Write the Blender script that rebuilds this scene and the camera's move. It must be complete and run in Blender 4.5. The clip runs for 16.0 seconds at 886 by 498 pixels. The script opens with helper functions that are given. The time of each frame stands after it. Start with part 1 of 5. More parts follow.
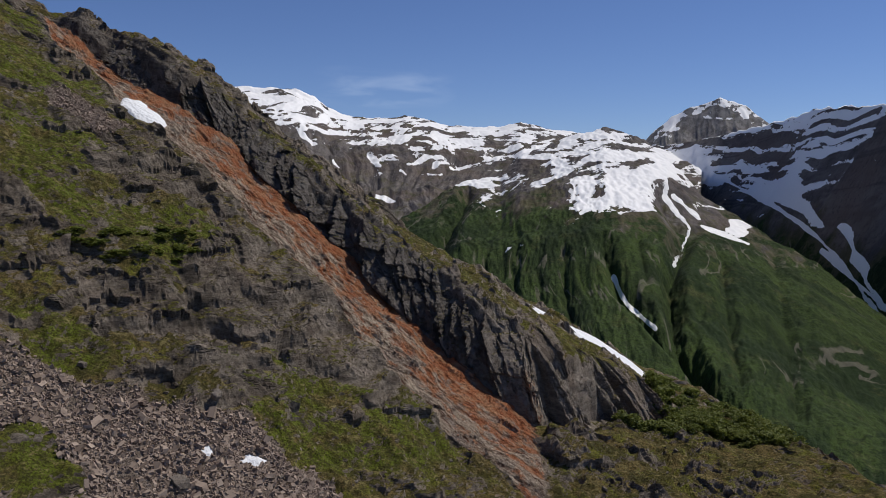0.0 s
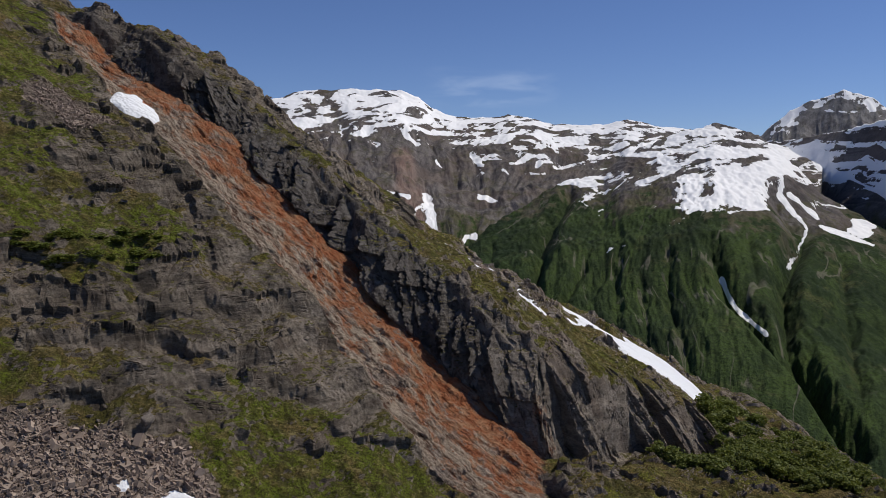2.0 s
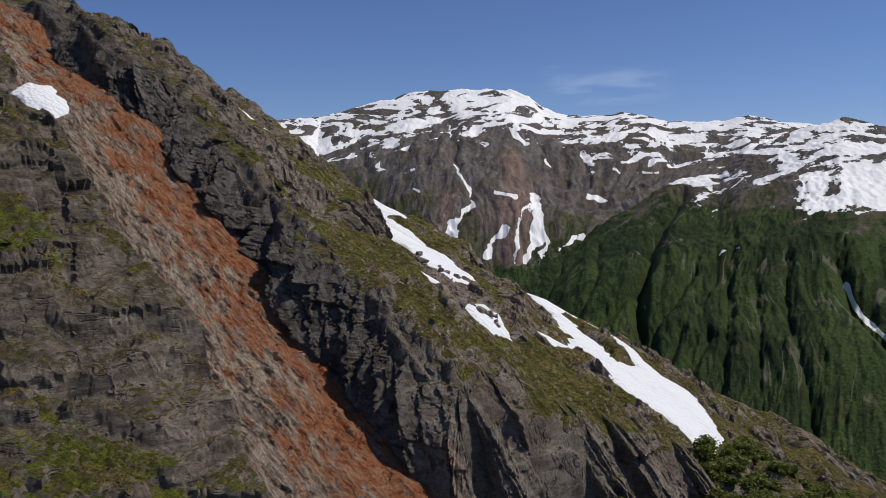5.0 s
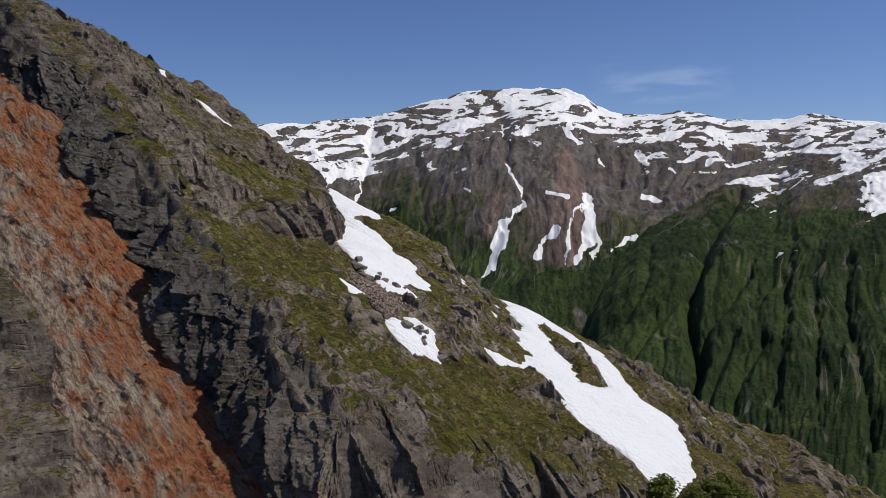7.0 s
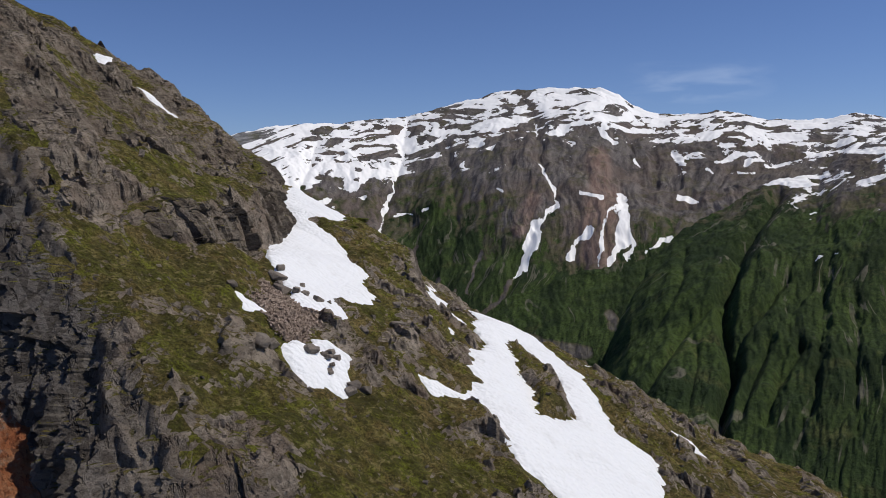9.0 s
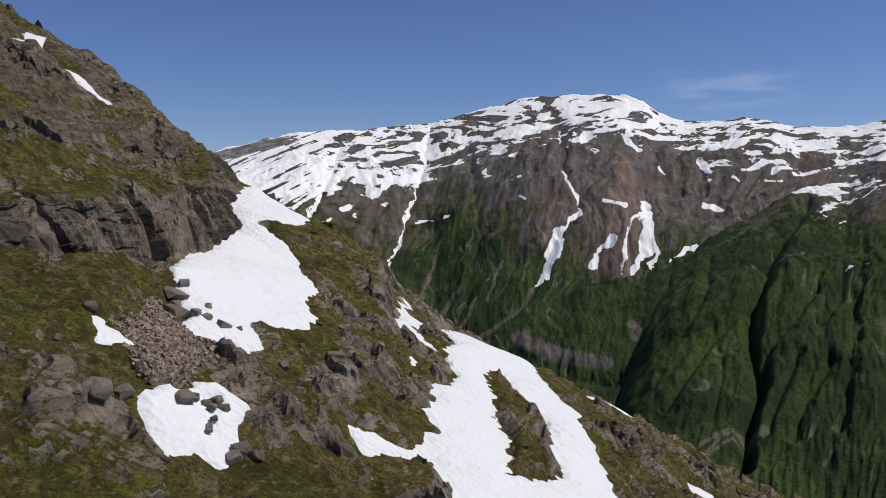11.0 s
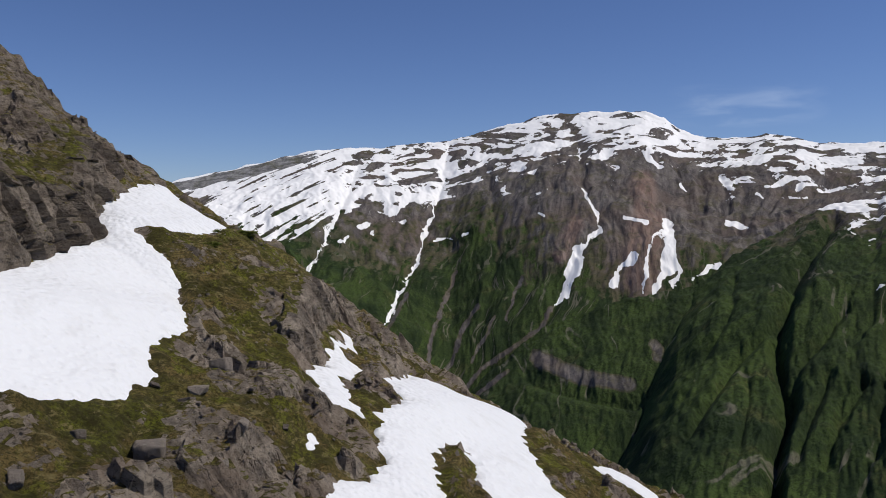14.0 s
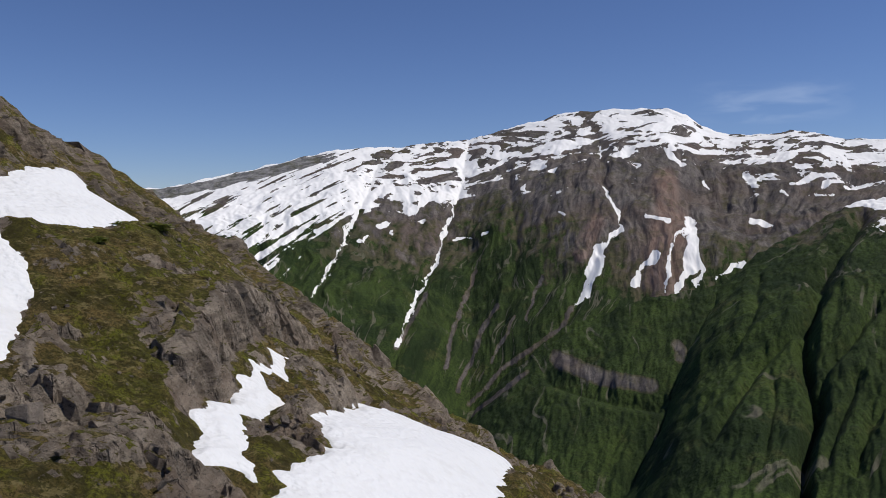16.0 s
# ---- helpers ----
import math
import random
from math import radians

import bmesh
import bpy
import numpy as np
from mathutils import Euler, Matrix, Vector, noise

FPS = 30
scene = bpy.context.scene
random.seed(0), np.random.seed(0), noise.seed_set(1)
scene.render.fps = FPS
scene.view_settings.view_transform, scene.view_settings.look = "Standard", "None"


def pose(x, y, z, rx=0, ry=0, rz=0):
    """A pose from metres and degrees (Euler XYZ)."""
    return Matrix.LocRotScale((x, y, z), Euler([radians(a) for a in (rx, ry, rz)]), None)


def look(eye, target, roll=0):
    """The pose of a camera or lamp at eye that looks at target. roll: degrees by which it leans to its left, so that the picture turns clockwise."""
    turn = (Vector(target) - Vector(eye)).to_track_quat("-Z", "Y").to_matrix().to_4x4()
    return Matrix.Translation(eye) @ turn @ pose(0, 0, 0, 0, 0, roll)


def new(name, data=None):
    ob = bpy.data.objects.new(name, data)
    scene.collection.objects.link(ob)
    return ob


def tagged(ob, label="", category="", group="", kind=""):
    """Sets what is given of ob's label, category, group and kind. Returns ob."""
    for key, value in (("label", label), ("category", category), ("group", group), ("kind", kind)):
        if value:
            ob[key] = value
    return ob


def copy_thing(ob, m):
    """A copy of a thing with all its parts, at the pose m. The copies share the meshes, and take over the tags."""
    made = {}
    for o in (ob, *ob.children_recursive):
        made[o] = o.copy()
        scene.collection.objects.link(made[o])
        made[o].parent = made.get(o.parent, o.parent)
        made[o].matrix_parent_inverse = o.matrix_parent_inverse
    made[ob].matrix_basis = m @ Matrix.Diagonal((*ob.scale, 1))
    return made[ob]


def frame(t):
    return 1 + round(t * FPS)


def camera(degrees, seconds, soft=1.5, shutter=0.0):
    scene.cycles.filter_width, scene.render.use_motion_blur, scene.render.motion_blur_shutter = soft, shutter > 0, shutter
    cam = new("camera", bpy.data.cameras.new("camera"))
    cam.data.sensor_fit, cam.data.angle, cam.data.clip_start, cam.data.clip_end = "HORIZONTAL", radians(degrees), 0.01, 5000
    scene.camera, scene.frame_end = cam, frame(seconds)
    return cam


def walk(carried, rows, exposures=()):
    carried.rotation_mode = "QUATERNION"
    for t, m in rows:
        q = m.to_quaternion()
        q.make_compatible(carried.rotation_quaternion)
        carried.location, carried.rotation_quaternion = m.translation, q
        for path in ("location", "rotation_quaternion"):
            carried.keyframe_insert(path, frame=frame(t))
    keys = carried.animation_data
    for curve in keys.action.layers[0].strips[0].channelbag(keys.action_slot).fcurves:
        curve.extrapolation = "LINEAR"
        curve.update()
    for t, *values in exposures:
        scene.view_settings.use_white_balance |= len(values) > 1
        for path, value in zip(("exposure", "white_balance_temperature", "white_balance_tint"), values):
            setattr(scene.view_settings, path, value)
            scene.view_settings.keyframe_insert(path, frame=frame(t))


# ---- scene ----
cam = camera(58.60, 16.0, soft=0.8)
PATH = [
    (0.0, pose(-0.00, 0.00, -0.00, 85.30, -0.30, 0.02)),
    (0.5, pose(2.61, 2.71, -0.07, 85.29, -0.24, 2.07)),
    (1.0, pose(5.17, 5.41, -0.14, 85.27, -0.09, 3.93)),
    (1.5, pose(7.76, 8.16, -0.20, 85.26, 0.01, 5.79)),
    (2.0, pose(10.43, 10.97, -0.26, 85.26, 0.06, 7.63)),
    (2.5, pose(12.99, 13.81, -0.33, 85.27, 0.19, 9.19)),
    (3.0, pose(15.60, 16.73, -0.38, 85.28, 0.22, 10.68)),
    (3.5, pose(18.10, 19.61, -0.42, 85.30, 0.33, 12.18)),
    (4.0, pose(20.55, 22.47, -0.46, 85.30, 0.32, 13.52)),
    (6.5, pose(33.08, 37.61, -0.71, 85.27, 0.26, 18.85)),
    (7.0, pose(34.86, 41.41, -0.79, 85.27, 0.18, 19.76)),
    (7.5, pose(36.36, 45.19, -0.88, 85.26, 0.09, 20.08)),
    (8.0, pose(37.65, 49.07, -0.94, 85.27, -0.00, 20.56)),
    (8.5, pose(38.62, 52.93, -1.02, 85.27, 0.03, 21.38)),
    (9.0, pose(39.35, 56.77, -1.14, 85.29, 0.04, 22.32)),
    (11.5, pose(37.72, 78.63, -2.47, 86.14, -0.23, 24.26)),
    (12.0, pose(36.98, 82.99, -2.80, 86.65, -0.27, 24.53)),
    (12.5, pose(36.12, 87.26, -3.15, 87.09, -0.19, 24.76)),
    (13.0, pose(35.21, 91.49, -3.47, 87.13, -0.16, 25.00)),
    (13.5, pose(34.32, 95.71, -3.74, 87.12, -0.18, 25.25)),
    (14.0, pose(33.43, 99.83, -4.05, 87.11, -0.10, 25.48)),
    (14.5, pose(32.73, 103.96, -4.33, 87.11, -0.02, 25.76)),
    (15.0, pose(32.05, 107.93, -4.62, 87.09, -0.00, 26.09)),
    (15.5, pose(31.44, 111.82, -4.88, 87.07, 0.04, 26.46)),
    (16.0, pose(30.96, 115.83, -5.07, 87.07, 0.17, 26.99)),
]
walk(cam, PATH)

# ---------------------------------------------------------------- sky and sun
SUN_BEARING, SUN_HEIGHT = 65.0, 56.0  # degrees clockwise from +y, above the horizon
world = bpy.data.worlds.new("sky")
scene.world = world
world.use_nodes = True
wn = world.node_tree
sky = wn.nodes.new("ShaderNodeTexSky")
sky.sky_type, sky.sun_disc = "NISHITA", False
sky.sun_elevation, sky.sun_rotation = radians(SUN_HEIGHT), radians(SUN_BEARING)
sky.altitude, sky.air_density, sky.dust_density, sky.ozone_density = 2200, 1.0, 0.0, 4.0
deep = wn.nodes.new("ShaderNodeMix")  # clear high-country air
deep.data_type, deep.blend_type = "RGBA", "MULTIPLY"
deep.inputs["Factor"].default_value = 1.0
deep.inputs[7].default_value = (0.83, 0.885, 1.13, 1)
wn.links.new(sky.outputs[0], deep.inputs[6])
wn.links.new(deep.outputs[2], wn.nodes["Background"].inputs[0])
wn.nodes["Background"].inputs[1].default_value = 0.071
sun_data = bpy.data.lights.new("sun", "SUN")
sun_data.energy, sun_data.angle, sun_data.color = 3.35, radians(0.53), (1.0, 0.945, 0.86)
sun = new("sun", sun_data)
b, e = radians(SUN_BEARING), radians(SUN_HEIGHT)
sun.matrix_world = look((0, 0, 500), Vector((0, 0, 500)) - Vector((math.sin(b) * math.cos(e), math.cos(b) * math.cos(e), math.sin(e))))
scene.view_settings.exposure = 0.0

# ---------------------------------------------------------------- materials
class Nodes:
    """A short hand for building one node material."""

    def __init__(self, name, rough=0.9, specular=0.2):
        self.mat = bpy.data.materials.new(name)
        self.mat.use_nodes = True
        self.tree = self.mat.node_tree
        self.bsdf = self.tree.nodes["Principled BSDF"]
        self.bsdf.inputs["Roughness"].default_value = rough
        self.bsdf.inputs["Specular IOR Level"].default_value = specular
        self.where = self.add("ShaderNodeTexCoord").outputs["Object"]

    def add(self, kind):
        return self.tree.nodes.new(kind)

    def put(self, socket, value):
        if isinstance(value, (int, float)):
            socket.default_value = value
        elif isinstance(value, tuple):
            socket.default_value = (*value, 1.0) if len(value) == 3 and socket.type == "RGBA" else value
        else:
            self.tree.links.new(value, socket)

    def stretch(self, scale, turn=(0, 0, 0)):
        m = self.add("ShaderNodeMapping")
        self.put(m.inputs["Vector"], self.where)
        m.inputs["Scale"].default_value = scale
        m.inputs["Rotation"].default_value = [radians(a) for a in turn]
        return m.outputs[0]

    def noise(self, scale, detail=5.0, rough=0.6, vector=None, distort=0.0):
        n = self.add("ShaderNodeTexNoise")
        self.put(n.inputs["Vector"], vector or self.where)
        for key, v in (("Scale", scale), ("Detail", detail), ("Roughness", rough), ("Distortion", distort)):
            n.inputs[key].default_value = v
        return n.outputs["Fac"]

    def cells(self, scale, vector=None, feature="F1", out="Distance"):
        n = self.add("ShaderNodeTexVoronoi")
        n.feature = feature
        self.put(n.inputs["Vector"], vector or self.where)
        n.inputs["Scale"].default_value = scale
        return n.outputs[out]

    def band(self, value, lo, hi, to_lo=0.0, to_hi=1.0):
        n = self.add("ShaderNodeMapRange")
        n.interpolation_type = "SMOOTHSTEP"
        for k, v in enumerate((value, lo, hi, to_lo, to_hi)):
            self.put(n.inputs[k], v)
        return n.outputs[0]

    def math(self, op, a, b=0.0, clamp=False):
        n = self.add("ShaderNodeMath")
        n.operation, n.use_clamp = op, clamp
        self.put(n.inputs[0], a)
        self.put(n.inputs[1], b)
        return n.outputs[0]

    def mix(self, fac, a, b):
        n = self.add("ShaderNodeMix")
        n.data_type = "RGBA"
        self.put(n.inputs["Factor"], fac)
        self.put(n.inputs[6], a)
        self.put(n.inputs[7], b)
        return n.outputs[2]

    def attr(self, name):
        n = self.add("ShaderNodeAttribute")
        n.attribute_name = name
        return n.outputs["Fac"]

    def up(self):
        n = self.add("ShaderNodeSeparateXYZ")
        self.put(n.inputs[0], self.add("ShaderNodeNewGeometry").outputs["Normal"])
        return n.outputs[2]

    def random(self):
        return self.add("ShaderNodeObjectInfo").outputs["Random"]

    def island(self):
        return self.add("ShaderNodeNewGeometry").outputs["Random Per Island"]

    def bump(self, height, strength, distance):
        n = self.add("ShaderNodeBump")
        n.inputs["Strength"].default_value = strength
        n.inputs["Distance"].default_value = distance
        self.put(n.inputs["Height"], height)
        self.put(self.bsdf.inputs["Normal"], n.outputs[0])

    def colour(self, value):
        self.put(self.bsdf.inputs["Base Color"], value)
        return self.mat


def frame_axes(d):
    """Three unit directions, the first along d."""
    d = Vector(d).normalized()
    e = d.cross(Vector((0, 0, 1)) if abs(d.z) < 0.9 else Vector((0, 1, 0))).normalized()
    return d, e, d.cross(e)


def along(n, d, scales, wander=0.0):
    """Coordinates turned to run along d, with a scale for each of the three axes."""
    at = n.where
    if wander:
        drift = n.add("ShaderNodeTexNoise")
        n.put(drift.inputs["Vector"], n.where)
        drift.inputs["Scale"].default_value = 0.35
        drift.inputs["Detail"].default_value = 5.0
        push = n.add("ShaderNodeVectorMath")
        push.operation = "MULTIPLY_ADD"
        n.put(push.inputs[0], drift.outputs["Color"])
        push.inputs[1].default_value = (wander,) * 3
        n.put(push.inputs[2], n.where)
        at = push.outputs[0]
    out = n.add("ShaderNodeCombineXYZ")
    for k, axis in enumerate(frame_axes(d)):
        dot = n.add("ShaderNodeVectorMath")
        dot.operation = "DOT_PRODUCT"
        n.put(dot.inputs[0], at)
        dot.inputs[1].default_value = axis * scales[k]
        n.put(out.inputs[k], dot.outputs["Value"])
    return out.outputs[0]


BEDDING = (0.10, -0.05, 1.0)   # across the beds of the open slope
COLUMNS = (-0.34, 0.10, 0.93)  # along the joints of the dark cliff
PLATES = (0.84, -0.44, -0.33)  # along the plates of the gully


def cracks(n):
    """Broken open joints: 1 in a crack, 0 on the block; and a tone for each block."""
    side = n.math("MAXIMUM", n.math("GREATER_THAN", n.attr("cliff_dark"), 0.75), n.math("LESS_THAN", n.attr("south"), 0.12))
    both = []
    chips = n.add("ShaderNodeRGBToBW")
    n.put(chips.inputs[0], n.cells(3.4, None, "F1", "Color"))
    for d, big, small, cell in ((BEDDING, (1.6, 0.14, 0.14), (4.2, 0.4, 0.4), (2.6, 0.5, 0.6)), (COLUMNS, (0.28, 1.3, 1.3), (1.0, 3.4, 3.4), (0.9, 1.9, 1.9))):
        lines = []
        for scales, seed in ((big, 0.045), (small, 0.05)):
            v = n.noise(1.0, 3, 0.5, along(n, d, scales, 0.35), 0.0)
            lines.append(n.band(n.math("ABSOLUTE", n.math("SUBTRACT", v, 0.5)), seed, seed * 0.25))
        dark = n.math("MAXIMUM", lines[0], n.math("MULTIPLY", lines[1], 0.12))
        dark = n.math("MULTIPLY", dark, n.band(n.noise(0.6, 5, 0.65), 0.54, 0.60))
        grey = n.add("ShaderNodeRGBToBW")
        n.put(grey.inputs[0], n.cells(1.0, along(n, d, cell, 0.3), "F1", "Color"))
        both.append((n.math("MULTIPLY", dark, 0.85), n.math("ADD", n.math("MULTIPLY", grey.outputs[0], 0.7), n.math("MULTIPLY", chips.outputs[0], 0.3))))
    out = []
    for a, b in zip(*both):
        m = n.add("ShaderNodeMix")
        for key, v in ((0, side), (2, a), (3, b)):
            n.put(m.inputs[key], v)
        out.append(m.outputs[0])
    return out


def rock_colours(n, crack, tone):
    """Grey-brown broken rock: beds and joints, rusty stains, pale lichen."""
    beds = n.noise(1.0, 8, 0.72, along(n, BEDDING, (1.3, 0.3, 0.3), 0.7), 0.3)
    c = n.mix(n.band(beds, 0.40, 0.62), (0.170, 0.136, 0.106), (0.390, 0.322, 0.253))
    c = n.mix(n.math("MULTIPLY", n.band(tone, 0.30, 0.75), 0.4), c, (0.330, 0.278, 0.220))
    c = n.mix(n.math("MULTIPLY", n.band(n.noise(0.22, 4), 0.46, 0.64), 0.6), c, (0.195, 0.140, 0.102))
    c = n.mix(n.math("MULTIPLY", n.band(n.noise(0.6, 5, 0.6), 0.55, 0.70), 0.4), c, (0.100, 0.090, 0.086))
    c = n.mix(n.math("MULTIPLY", n.band(n.noise(5.5, 6, 0.8), 0.54, 0.64), 0.42), c, (0.33, 0.30, 0.255))
    c = n.mix(n.math("MULTIPLY", n.band(n.noise(3.0, 8, 0.85, n.stretch((1, 1, 1.8))), 0.48, 0.38), 0.85), c, (0.046, 0.040, 0.035))
    # dark cliff rock, with part of the face's shade put into its colour
    c = n.mix(n.math("MULTIPLY", n.attr("cliff_dark"), 0.85), c, n.mix(n.band(tone, 0.3, 0.7), (0.056, 0.050, 0.046), (0.155, 0.139, 0.126)))
    c = n.mix(n.math("MULTIPLY", n.attr("south"), n.band(n.noise(0.3, 5, 0.65), 0.36, 0.60, 1.0, 0.3)), c, n.mix(n.math("MULTIPLY", n.band(n.noise(3.6, 7, 0.85, n.stretch((1, 1, 2.2))), 0.47, 0.38), 0.8), n.mix(n.band(beds, 0.38, 0.62), (0.066, 0.053, 0.041), (0.172, 0.139, 0.106)), (0.022, 0.018, 0.014)))
    return n.mix(n.math("MULTIPLY", crack, 0.5), c, (0.036, 0.031, 0.027))


def heath_colours(n):
    """Olive, brown and yellow-green low plants in patches, bright moss and grass where it is lush."""
    c = n.mix(n.band(n.noise(0.30, 5, 0.65), 0.42, 0.58), (0.088, 0.078, 0.018), (0.210, 0.150, 0.055))
    c = n.mix(n.math("MULTIPLY", n.band(n.noise(0.45, 6, 0.68), 0.50, 0.60), 0.9), c, (0.180, 0.182, 0.022))
    c = n.mix(n.math("MULTIPLY", n.attr("lush"), n.band(n.noise(0.55, 5, 0.65), 0.36, 0.54)), c, (0.150, 0.182, 0.018))
    c = n.mix(n.math("MULTIPLY", n.band(n.noise(1.3, 7, 0.75), 0.54, 0.40), 0.75), c, (0.050, 0.042, 0.015))
    c = n.mix(n.math("MULTIPLY", n.band(n.noise(5.0, 6, 0.8), 0.55, 0.43), 0.85), c, (0.052, 0.045, 0.014))
    return n.mix(n.math("MULTIPLY", n.band(n.noise(0.9, 8, 0.78, n.stretch((1, 1, 2.5))), 0.54, 0.62), 0.7), c, (0.300, 0.242, 0.102))


def rust_colours(n, streaks):
    """Gully rock: orange and rust, tan and cream towards its lower edge, grey plates between."""
    v = n.attr("across")
    far_in = n.math("ADD", v, n.math("MULTIPLY", n.math("SUBTRACT", n.noise(0.40, 7, 0.72, along(n, PLATES, (0.5, 1.3, 1.3), 1.0)), 0.5), 4.6))
    c = n.mix(n.band(n.noise(0.7, 6, 0.7), 0.40, 0.66), (0.34, 0.120, 0.052), (0.39, 0.210, 0.112))
    tan = n.mix(n.band(streaks, 0.38, 0.62), (0.200, 0.142, 0.102), (0.46, 0.37, 0.275))
    c = n.mix(n.band(far_in, 0.72, 0.2), c, tan)
    c = n.mix(n.math("MULTIPLY", n.band(n.noise(0.45, 7, 0.72), 0.53, 0.62), 0.8), c, n.mix(n.band(streaks, 0.4, 0.6), (0.140, 0.108, 0.090), (0.31, 0.245, 0.195)))
    c = n.mix(n.math("MULTIPLY", n.band(streaks, 0.60, 0.72), 0.5), c, (0.40, 0.30, 0.21))
    c = n.mix(n.math("MULTIPLY", n.band(streaks, 0.44, 0.36), 0.8), c, (0.10, 0.042, 0.026))
    return n.mix(n.math("MULTIPLY", n.band(n.noise(5.5, 5, 0.7), 0.44, 0.34), 0.6), c, (0.13, 0.050, 0.028))


def make_hill():
    n = Nodes("hillside_ground", 0.95, 0.15)
    crack, tone = cracks(n)
    rock, heath = rock_colours(n, crack, tone), heath_colours(n)
    share = n.math("ADD", n.attr("plants"), n.math("MULTIPLY", n.math("SUBTRACT", n.noise(1.1, 8, 0.78), 0.5), 1.7))
    share = n.math("ADD", share, n.math("MULTIPLY", n.math("SUBTRACT", n.noise(0.4, 4, 0.6), 0.5), 0.6))
    share = n.math("ADD", share, n.math("MULTIPLY", n.math("SUBTRACT", n.up(), 0.70), 1.6))
    green = n.band(share, 0.42, 0.58)
    c = n.mix(green, rock, heath)
    streaks = n.noise(1.0, 7, 0.68, along(n, PLATES, (0.17, 2.3, 2.3), 0.45), 0.15)
    r = n.math("ADD", n.attr("rust"), n.math("MULTIPLY", n.math("SUBTRACT", n.noise(0.8, 5, 0.7), 0.5), 0.9))
    red = n.math("MULTIPLY", n.band(r, 0.36, 0.55), n.band(n.attr("rust"), 0.02, 0.2))
    c = n.mix(red, c, rust_colours(n, streaks))
    stones = n.mix(n.cells(5.5, out="Color"), (0.125, 0.095, 0.075), (0.260, 0.205, 0.160))
    c = n.mix(n.band(n.math("ADD", n.attr("scree"), n.math("MULTIPLY", n.math("SUBTRACT", n.noise(1.0, 5), 0.5), 0.8)), 0.4, 0.6), c, stones)
    hgt = n.math("ADD", n.math("MULTIPLY", n.noise(1.6, 10, 0.68), n.math("ADD", 0.14, n.math("MULTIPLY", green, 0.66))), n.math("MULTIPLY", n.noise(9.0, 5, 0.8), n.math("ADD", 0.42, n.math("MULTIPLY", green, 0.05))))
    hgt = n.math("ADD", hgt, n.math("MULTIPLY", red, n.math("MULTIPLY", streaks, 1.3)))
    firm = n.math("MULTIPLY", n.math("SUBTRACT", 1.0, green), n.math("SUBTRACT", 1.0, red))
    hgt = n.math("ADD", hgt, n.math("MULTIPLY", firm, n.math("SUBTRACT", n.math("MULTIPLY", tone, 0.7), n.math("MULTIPLY", crack, 0.7))))
    n.bump(hgt, 1.0, 0.5)
    return n.colour(c)


def make_snow():
    n = Nodes("old_snow", 0.7, 0.3)
    c = n.mix(n.band(n.noise(0.5, 4), 0.5, 0.75), (0.770, 0.775, 0.785), (0.715, 0.715, 0.715))
    c = n.mix(n.math("MULTIPLY", n.band(n.noise(11.0, 4, 0.7), 0.66, 0.80), 0.3), c, (0.62, 0.57, 0.50))
    cups = n.add("ShaderNodeTexVoronoi")
    cups.feature = "SMOOTH_F1"
    n.put(cups.inputs["Vector"], n.where)
    cups.inputs["Scale"].default_value = 2.3
    n.bump(n.math("ADD", cups.outputs["Distance"], n.math("MULTIPLY", n.noise(4.0, 4, 0.6), 0.5)), 0.7, 0.2)
    return n.colour(c)


def face_vector(n, across, down, lift=0.0):
    """Coordinates on a mountain face: along the contour and down the fall line, in metres, each with its own scale."""
    out = n.add("ShaderNodeCombineXYZ")
    n.put(out.inputs[0], n.math("MULTIPLY", n.attr("run"), across))
    n.put(out.inputs[1], n.math("MULTIPLY", n.attr("fall"), down))
    out.inputs[2].default_value = lift
    return out.outputs[0]


